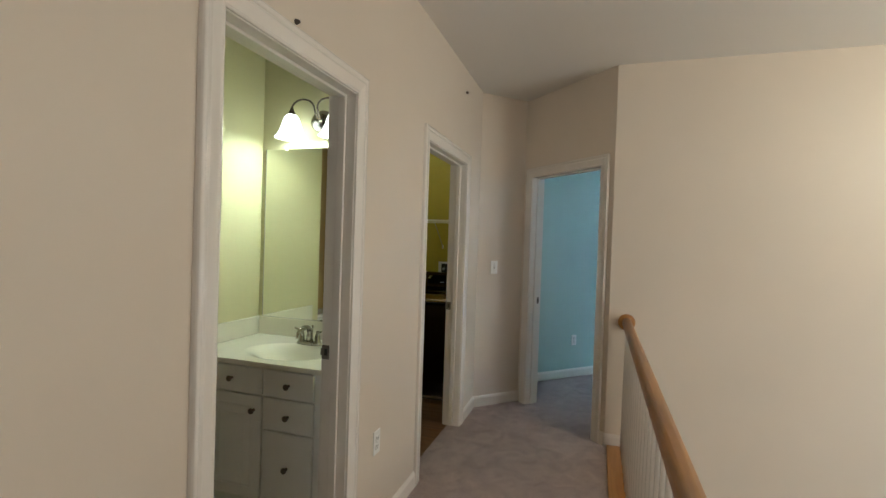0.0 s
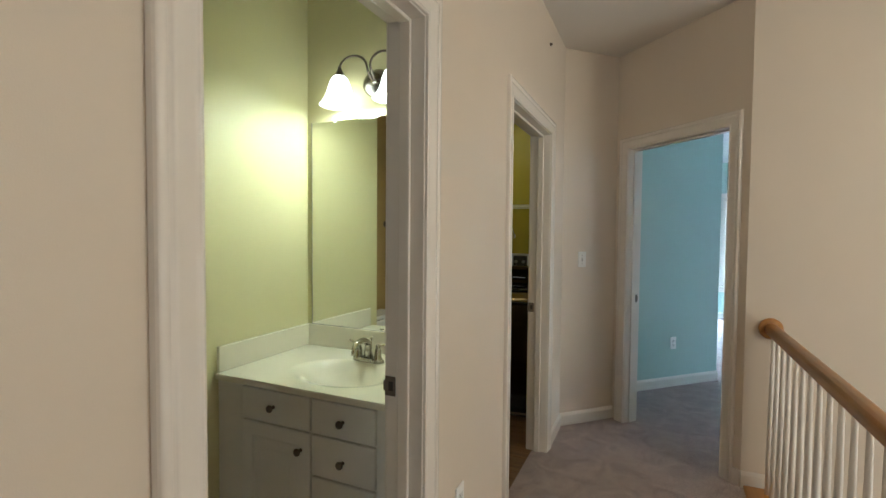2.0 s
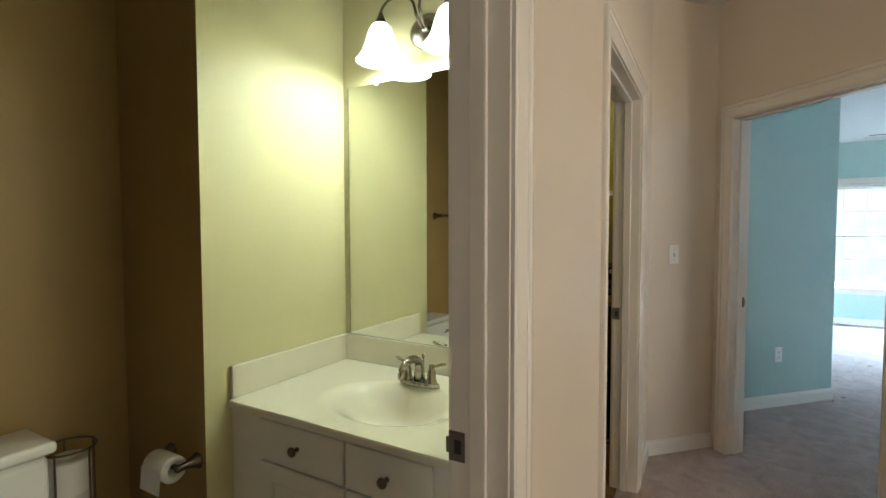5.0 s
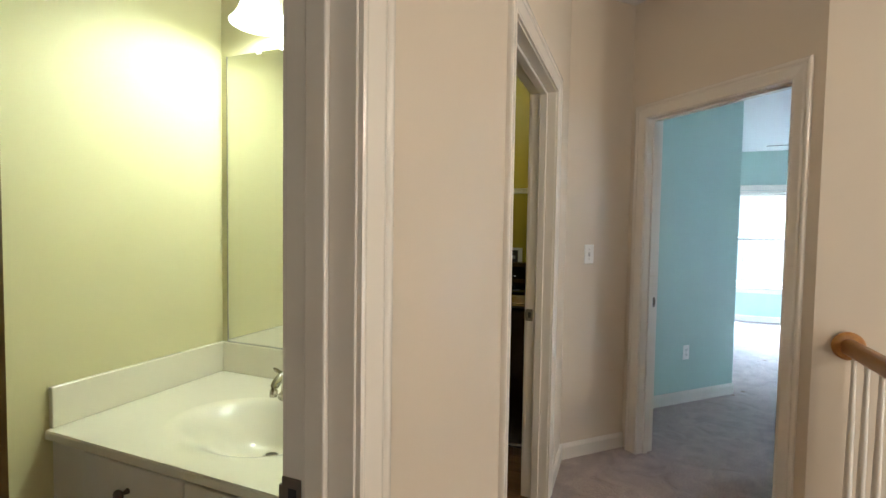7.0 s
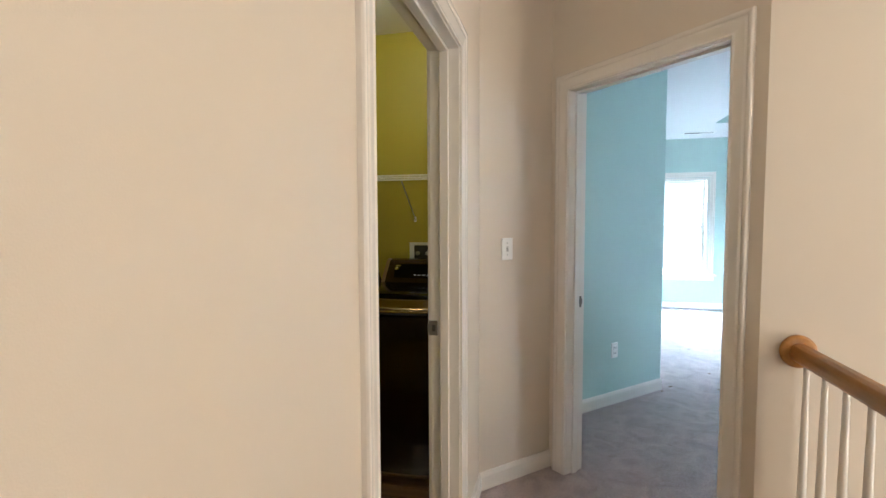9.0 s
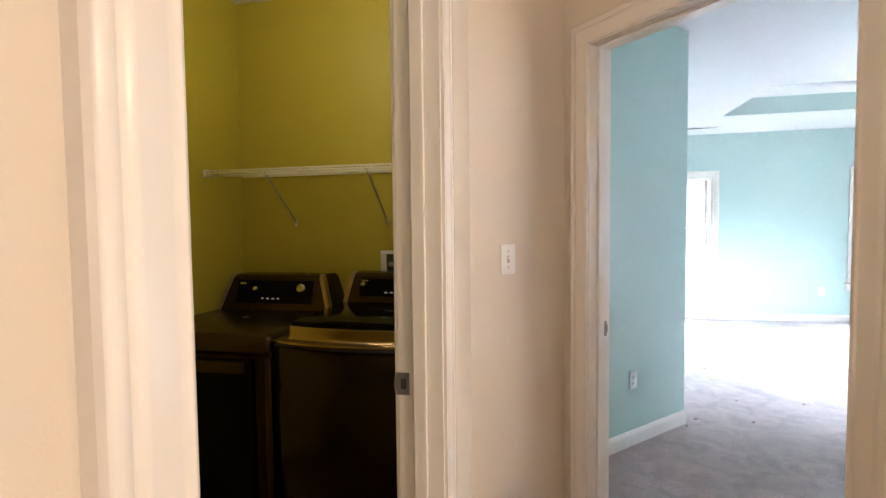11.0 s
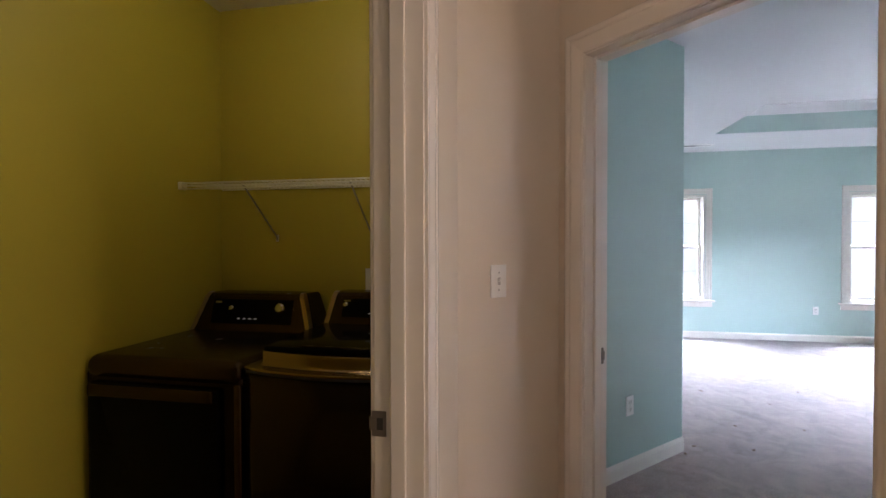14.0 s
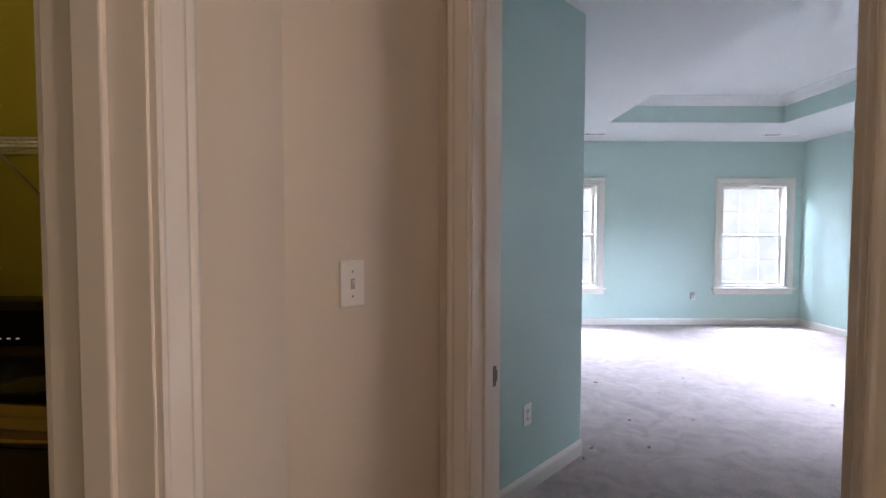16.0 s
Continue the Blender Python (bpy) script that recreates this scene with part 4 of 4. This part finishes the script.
def toilet():
    t = thing("toilet", pose(-1.992, 1.715, 0), "white porcelain two-piece toilet against the bathroom wall", "toilet")
    bm = bmesh.new()
    box(bm, 0.0, 0.185, -0.215, 0.215, 0.385, 0.725, 0.025, 4)
    part("tank", bm, M_PORC, t)
    bm = bmesh.new()
    box(bm, -0.004, 0.200, -0.230, 0.230, 0.727, 0.762, 0.014, 4)
    part("tank_lid", bm, M_PORC, t)
    bm = bmesh.new()
    lathe(bm, [(0.12, 0.0), (0.125, 0.03), (0.10, 0.10), (0.11, 0.20), (0.165, 0.32), (0.185, 0.375), (0.18, 0.39), (0.14, 0.385), (0.11, 0.30), (0.05, 0.22)], pose(0.42, 0, 0), 32, sx=1.28, sy=1.0)
    part("bowl", bm, M_PORC, t)
    bm = bmesh.new()
    lathe(bm, [(0.0, 0.392), (0.185, 0.392), (0.190, 0.400), (0.188, 0.418), (0.180, 0.424), (0.0, 0.426)], pose(0.42, 0, 0), 32, sx=1.28, sy=1.0, cap=False)
    part("seat_lid", bm, M_PORC, t, "closed white seat lid")
    bm = bmesh.new()
    tube(bm, [(0.186, -0.15, 0.66), (0.205, -0.15, 0.66), (0.208, -0.09, 0.655)], 0.006, 10)
    part("flush_lever", bm, M_CHROME, t)
    return t


toilet()


def paper_caddy():
    t = thing("paper_caddy", pose(-1.905, 2.012, 0), "dark wire stand holding spare toilet paper rolls beside the toilet", "paper stand")
    R = 0.073
    for z in (0.012, 0.23, 0.46, 0.69):
        bm = bmesh.new()
        n = 28
        pts = [(R * math.cos(2 * math.pi * i / n), R * math.sin(2 * math.pi * i / n), z) for i in range(n + 1)]
        tube(bm, pts, 0.0035, 8)
        part("ring", bm, M_BRONZE, t)
    for k in range(5):
        a = 2 * math.pi * k / 5 + 0.4
        bm = bmesh.new()
        tube(bm, [(R * math.cos(a), R * math.sin(a), 0.0), (R * math.cos(a), R * math.sin(a), 0.695)], 0.003, 8)
        part("rod", bm, M_BRONZE, t)
    bm = bmesh.new()
    box(bm, -R, R, -0.003, 0.003, 0.012, 0.018)
    box(bm, -0.003, 0.003, -R, R, 0.012, 0.018)
    part("floor_cross", bm, M_BRONZE, t)
    return t


paper_caddy()
for k in range(6):
    bm = bmesh.new()
    lathe(bm, [(0.021, 0.0), (0.058, 0.0), (0.060, 0.003), (0.060, 0.103), (0.058, 0.106), (0.021, 0.106), (0.021, 0.0)], seg=28, cap=False)
    solid("toilet_paper_roll", bm, M_PAPER, "spare white toilet paper roll stacked in the wire stand", "toilet paper", m=pose(-1.905 + 0.003 * (k % 2), 2.012 - 0.002 * (k % 3), 0.0185 + 0.1065 * k), group="spare rolls in the stand")


def shower_curtain():
    t = thing("shower_curtain", pose(-1.28, 0.62, 0), "brown fabric shower curtain hanging from a rod", "curtain")
    bm = bmesh.new()
    n = 90
    a, b = [], []
    for i in range(n + 1):
        x = -0.66 + 1.33 * i / n
        y = 0.022 * math.sin(i * 0.62) + 0.008 * math.sin(i * 1.7)
        a.append(bm.verts.new((x, y, 0.12)))
        b.append(bm.verts.new((x, y * 0.7, 1.93)))
    for i in range(n):
        f = bm.faces.new((a[i], a[i + 1], b[i + 1], b[i]))
        f.smooth = True
    bmesh.ops.solidify(bm, geom=bm.faces[:], thickness=0.002)
    part("cloth", bm, M_CURTAIN, t)
    bm = bmesh.new()
    tube(bm, [(-0.668, 0, 1.965), (0.698, 0, 1.965)], 0.0125, 12)
    part("rod", bm, M_BRONZE, t)
    return t


shower_curtain()

# ---- laundry ----
M_BROWN = mat("brown_graphite", (0.055, 0.037, 0.022), rough=0.26, metal=0.95, var=0.05, scale=5, rough_var=0.04)
M_SATIN = mat("satin_graphite", (0.42, 0.31, 0.19), rough=0.30, metal=1.0, var=0.05, scale=5, rough_var=0.04)


def rounded_box(bm, x0, x1, y0, y1, z0, z1, r, seg=4):
    box(bm, x0, x1, y0, y1, z0, z1, r, seg)
    for f in bm.faces:
        f.smooth = True


def control_panel(t, w, yb, z0, z1, dials, inset=0.010, taper=0.07, name="control_panel"):
    """Sloped console at the back of a machine."""
    bm = bmesh.new()
    prof = [(yb, z0), (yb - 0.245, z0), (yb - 0.225, z0 + 0.05), (yb - 0.185, z1 - 0.018), (yb - 0.170, z1 - 0.004), (yb - 0.150, z1), (yb - 0.02, z1 - 0.004), (yb, z1 - 0.02)]
    a = [bm.verts.new((inset + taper * (z - z0) / (z1 - z0), y, z)) for y, z in prof]
    b = [bm.verts.new((w - inset - taper * (z - z0) / (z1 - z0), y, z)) for y, z in prof]
    n = len(prof)
    fs = [bm.faces.new(a), bm.faces.new(b[::-1])] + [bm.faces.new((a[i], b[i], b[(i + 1) % n], a[(i + 1) % n])) for i in range(n)]
    bmesh.ops.recalc_face_normals(bm, faces=fs)
    bmesh.ops.bevel(bm, geom=[e for e in bm.edges if abs(e.verts[0].co.x - e.verts[1].co.x) < 1e-4], offset=0.012, segments=3, affect="EDGES")
    p = part(name, bm, M_BROWN, t, "sloped dark graphite control panel")
    for ex, lean in ((inset - 0.0035, taper), (w - inset - 0.0185, -taper)):
        bm = bmesh.new()
        edge = [(yb - 0.244, z0 + 0.012), (yb - 0.229, z0 + 0.05), (yb - 0.189, z1 - 0.018), (yb - 0.172, z1), (yb - 0.150, z1 + 0.004), (yb - 0.150, z1 - 0.02), (yb - 0.2, z0 + 0.012)]
        va = [bm.verts.new((ex + lean * (z - z0) / (z1 - z0), y, z)) for y, z in edge]
        vb = [bm.verts.new((ex + 0.022 + lean * (z - z0) / (z1 - z0), y, z)) for y, z in edge]
        fs = [bm.faces.new(va), bm.faces.new(vb[::-1])] + [bm.faces.new((va[i], vb[i], vb[(i + 1) % 7], va[(i + 1) % 7])) for i in range(7)]
        bmesh.ops.recalc_face_normals(bm, faces=fs)
        bmesh.ops.bevel(bm, geom=[e for e in bm.edges if abs(e.verts[0].co.x - e.verts[1].co.x) < 1e-4], offset=0.006, segments=2, affect="EDGES")
        part("end_trim", bm, M_SATIN, p, "polished graphite end trim")
    ang = math.degrees(math.atan2(0.040, z1 - z0 - 0.068))
    m0 = Matrix.Translation((0, yb - 0.2055, (z0 + 0.05 + z1 - 0.018) / 2)) @ Matrix.Rotation(radians(-ang), 4, "X")
    h = (z1 - z0 - 0.068) / 2
    bm = bmesh.new()
    box(bm, 0.125, w - 0.125, -0.003, 0.004, -h * 0.85, h * 0.85, 0.002, 2)
    bm.transform(m0)
    part("display_glass", bm, M_BLACK, p, "glossy black display strip")
    for fx, fz, r in dials:
        bm = bmesh.new()
        lathe(bm, [(0.0, 0.0), (r, 0.0), (r, 0.008), (r * 0.86, 0.017), (r * 0.5, 0.019), (0.0, 0.0185)], m0 @ Matrix.Translation((fx * w, -0.003, fz * h)) @ pose(0, 0, 0, 90), 24, cap=False)
        part("dial", bm, M_CHROME, p, "chrome dial")
    bm = bmesh.new()
    for k in range(4):
        x = w * (0.405 + 0.045 * k)
        box(bm, x - 0.006, x + 0.006, -0.0045, -0.003, -h * 0.5 - 0.002, -h * 0.5 + 0.002)
    bm.transform(m0)
    part("indicator", bm, M_LED, p, "small lit indicator marks")
    bm = bmesh.new()
    box(bm, w * 0.20, w * 0.25, -0.0045, -0.003, h * 0.55, h * 0.68)
    bm.transform(m0)
    part("badge", bm, M_CHROME, p, "small silver badge")
    return p


def dryer():
    w, d, z = 0.690, 0.80, 0.918
    t = thing("clothes_dryer", pose(-1.950, 4.392, 0), "dark graphite front-loading clothes dryer against the olive wall", "dryer")
    bm = bmesh.new()
    rounded_box(bm, 0, w, 0.012, d, 0.03, z - 0.060, 0.012, 3)
    part("body", bm, M_GRAPH, t)
    bm = bmesh.new()
    rounded_box(bm, -0.001, w + 0.001, 0.0, d - 0.18, z - 0.095, z, 0.042, 6)
    part("top", bm, M_BROWN, t, "rounded graphite top panel")
    control_panel(t, w, d, z - 0.03, 1.10, ((0.728, 0.25, 0.027), (0.345, 0.2, 0.014)))
    bm = bmesh.new()
    rounded_box(bm, 0.035, w - 0.085, -0.014, 0.013, 0.16, z - 0.098, 0.012, 4)
    door = part("door", bm, M_BLACK, t, "black glass dryer door")
    bm = bmesh.new()
    rounded_box(bm, 0.045, w - 0.100, -0.030, -0.012, z - 0.150, z - 0.102, 0.009, 4)
    part("handle", bm, M_BROWN, door, "graphite bar handle")
    bm = bmesh.new()
    rounded_box(bm, w - 0.040, w - 0.002, 0.000, 0.040, 0.05, z - 0.080, 0.014, 5)
    part("front_trim", bm, M_BROWN, t, "rounded graphite corner post")
    bm = bmesh.new()
    box(bm, 0.02, w - 0.02, 0.02, d - 0.02, 0.0, 0.03)
    part("plinth", bm, M_SLOT, t)
    return t


dryer()


def washer():
    w, d, z = 0.655, 0.80, 0.960
    t = thing("washing_machine", pose(-1.245, 4.392, 0), "dark graphite top-loading washing machine with black glass lid", "washing machine")
    # bowed front
    n = 16
    front = [(w * i / n, -0.050 * (1 - (2 * i / n - 1) ** 2)) for i in range(n + 1)]
    bm = bmesh.new()
    prism(bm, front + [(w, d), (0, d)], 0.055, z - 0.075)
    for f in bm.faces:
        if abs(f.normal.z) < 0.5:
            f.smooth = f.normal.y < -0.5
    part("body", bm, M_GRAPH, t)
    bm = bmesh.new()
    prism(bm, [(x, y + 0.006) for x, y in front] + [(w, 0.1), (0, 0.1)], z - 0.075, z - 0.062)
    part("shadow_gap", bm, M_SLOT, t, "dark recess below the top")
    bm = bmesh.new()
    prism(bm, [(x, y - 0.006) for x, y in front] + [(w, d - 0.2), (0, d - 0.2)], z - 0.062, z)
    edges = [e for e in bm.edges if all(v.co.z > z - 0.001 for v in e.verts) and any(v.co.y < 0.01 for v in e.verts)]
    bmesh.ops.bevel(bm, geom=edges, offset=0.052, segments=7, affect="EDGES")
    for f in bm.faces:
        f.smooth = f.normal.y < -0.2 and f.normal.z < 0.99
    part("top_rim", bm, M_RIM, t, "bowed graphite top rim")
    bm = bmesh.new()
    rounded_box(bm, 0.05, w - 0.05, 0.035, d - 0.25, z - 0.01, z + 0.016, 0.010, 4)
    lid = part("lid", bm, M_BLACK, t, "black glass lid")
    bm = bmesh.new()
    rounded_box(bm, w * 0.3, w * 0.7, 0.040, 0.060, z + 0.012, z + 0.022, 0.004, 2)
    part("lid_grip", bm, M_GRAPH, lid)
    control_panel(t, w, d, z - 0.02, 1.115, ((0.22, 0.2, 0.014), (0.72, 0.2, 0.027)), inset=0.040, taper=0.030)
    bm = bmesh.new()
    prism(bm, [(x, y - 0.004) for x, y in front] + [(w, 0.0), (0, 0.0)], 0.040, 0.056)
    part("bottom_trim", bm, M_CHROME, t, "bright strip along the foot")
    bm = bmesh.new()
    box(bm, 0.03, w - 0.03, 0.03, d - 0.02, 0.0, 0.055)
    part("plinth", bm, M_SLOT, t)
    return t


washer()


def wire_shelf():
    x0, x1, yb, yf, z = -1.962, -0.585, 5.247, 4.925, 1.652
    t = thing("wire_shelf", pose(x0, yb, z), "white coated wire shelf on brackets above the machines", "shelf")
    L, Dp = x1 - x0, yb - yf
    for y, zz in ((-Dp, 0.0), (-Dp, -0.013), (-Dp, -0.027), (-0.006, 0.0), (-Dp * 0.33, -0.004), (-Dp * 0.66, -0.004)):
        bm = bmesh.new()
        tube(bm, [(0.012, y, zz), (L - 0.004, y, zz)], 0.0046 if y == -Dp else 0.0036, 8)
        part("rail_wire", bm, M_WIRE, t)
    n = int(L / 0.0254)
    cross = bmesh.new()
    tube(cross, [(0, -0.006, 0.003), (0, -Dp + 0.004, 0.003), (0, -Dp - 0.0015, -0.002), (0, -Dp + 0.003, -0.008)], 0.0013, 6)
    me = mesh_of("cross_wire", cross, M_WIRE)
    for i in range(n):
        o = new("cross_wire", me)
        o.parent = t
        o.location = (0.02 + 0.0254 * i, 0, 0)
    bm = bmesh.new()
    box(bm, -0.002, 0.018, -Dp - 0.006, -Dp + 0.035, -0.030, 0.008, 0.003, 2)
    part("end_bracket", bm, M_WIRE, t, "white plastic end bracket")
    for bx in (0.35, 0.905):
        bm = bmesh.new()
        tube(bm, [(bx, -Dp + 0.004, -0.010), (bx, -0.012, -0.262)], 0.0042, 8)
        tube(bm, [(bx, -0.012, -0.262), (bx, -0.003, -0.285)], 0.0042, 8)
        br = part("support_bracket", bm, M_STEEL, t, "diagonal steel support rod")
        bm = bmesh.new()
        box(bm, bx - 0.008, bx + 0.008, -0.006, 0.001, -0.292, -0.255, 0.002, 1)
        part("wall_clip", bm, M_WIRE, br)
    return t


wire_shelf()


def outlet_box():
    t = thing("washer_outlet_box", pose(-1.000, 5.25, 1.142), "white recessed washer outlet box in the olive wall", "outlet box")
    w, h = 0.20, 0.15
    bm = bmesh.new()
    box(bm, -w / 2, w / 2, -0.008, -0.0005, h / 2 - 0.020, h / 2, 0.002, 1)
    box(bm, -w / 2, w / 2, -0.008, -0.0005, -h / 2, -h / 2 + 0.020, 0.002, 1)
    box(bm, -w / 2, -w / 2 + 0.034, -0.008, -0.0005, -h / 2 + 0.020, h / 2 - 0.020, 0.002, 1)
    box(bm, w / 2 - 0.034, w / 2, -0.008, -0.0005, -h / 2 + 0.020, h / 2 - 0.020, 0.002, 1)
    part("frame", bm, M_PLASTIC, t)
    part("recess", bm_box(-w / 2 + 0.033, w / 2 - 0.033, -0.003, -0.0004, -h / 2 + 0.019, h / 2 - 0.019), M_SLOT, t, "dark recess")
    for x in (-0.035, 0.035):
        bm = bmesh.new()
        lathe(bm, [(0.0, 0.0), (0.010, 0.0), (0.010, 0.018), (0.014, 0.020), (0.014, 0.030), (0.0, 0.032)], pose(x, -0.003, 0.0, 90), 14, cap=False)
        part("valve", bm, M_STEEL, t)
    return t


outlet_box()

# ---- foyer windows; the tall south one is added, unseen, for hall light ----
fw = thing("window_3", pose(2.8, SOUTH_Y, -1.0, 0, 0, -90), "tall white foyer window added out of view to let in hall light", "window", kind="structure")
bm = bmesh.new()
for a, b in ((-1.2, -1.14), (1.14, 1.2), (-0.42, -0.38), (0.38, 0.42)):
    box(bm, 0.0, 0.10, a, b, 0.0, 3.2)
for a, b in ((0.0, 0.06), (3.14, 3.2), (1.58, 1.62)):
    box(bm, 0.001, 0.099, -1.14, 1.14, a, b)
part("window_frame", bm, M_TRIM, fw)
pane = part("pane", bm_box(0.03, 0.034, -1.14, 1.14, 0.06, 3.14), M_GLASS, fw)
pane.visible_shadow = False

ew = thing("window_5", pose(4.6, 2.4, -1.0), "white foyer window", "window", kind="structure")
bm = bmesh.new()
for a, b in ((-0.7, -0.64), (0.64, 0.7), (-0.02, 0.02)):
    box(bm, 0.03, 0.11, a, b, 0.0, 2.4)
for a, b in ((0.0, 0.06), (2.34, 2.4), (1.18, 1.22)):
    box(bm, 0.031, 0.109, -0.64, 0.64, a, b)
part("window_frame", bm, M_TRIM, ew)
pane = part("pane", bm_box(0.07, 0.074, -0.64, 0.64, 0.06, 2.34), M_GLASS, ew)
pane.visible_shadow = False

# ---- small imperfections ----
rng = random.Random(7)
crumb = bmesh.new()
bmesh.ops.create_icosphere(crumb, subdivisions=1, radius=0.014)
for v in crumb.verts:
    v.co *= 0.6 + 0.8 * rng.random()
    v.co.z *= 0.5
crumb_me = mesh_of("carpet_fluff", crumb, mat("carpet_fluff", (0.24, 0.16, 0.12), rough=0.95))
for x, y in ((1.26, 7.48), (1.23, 6.65), (1.18, 6.23), (0.82, 6.22), (0.73, 6.09), (2.92, 6.93), (1.68, 6.65), (1.7, 7.2), (2.1, 7.6)):
    o = tagged(new("carpet_fluff", crumb_me), "small brown tuft of fluff lying on the carpet", "carpet fluff", "loose tufts on the carpet")
    o.matrix_world = pose(x, y, 0.003, 0, 0, rng.uniform(0, 360)) @ Matrix.Diagonal((rng.uniform(1.0, 2.2), rng.uniform(0.6, 1.0), 1, 1))

# ---- laundry floor planks ----
plank_meshes = []
for length in (0.62, 0.88):
    bm = bmesh.new()
    box(bm, -length / 2 + 0.001, length / 2 - 0.001, -0.0445, 0.0445, -0.010, 0.0, 0.0012, 1)
    plank_meshes.append((length, mesh_of("plank", bm, M_PLANK)))
row = 0
y = 2.965 + 0.046
while y < 5.24:
    xs = -1.96
    k = row % 2
    while xs < -0.56:
        length, me = plank_meshes[k % 2]
        o = new("plank", me)
        o.parent = laundry_floor
        o.location = (min(xs + length / 2, -0.552 - length / 2), y, -0.003 - (0.0006 if k % 2 else 0.0))
        xs += length
        k += 1
        if xs > -0.7:
            break
    y += 0.0905
    row += 1
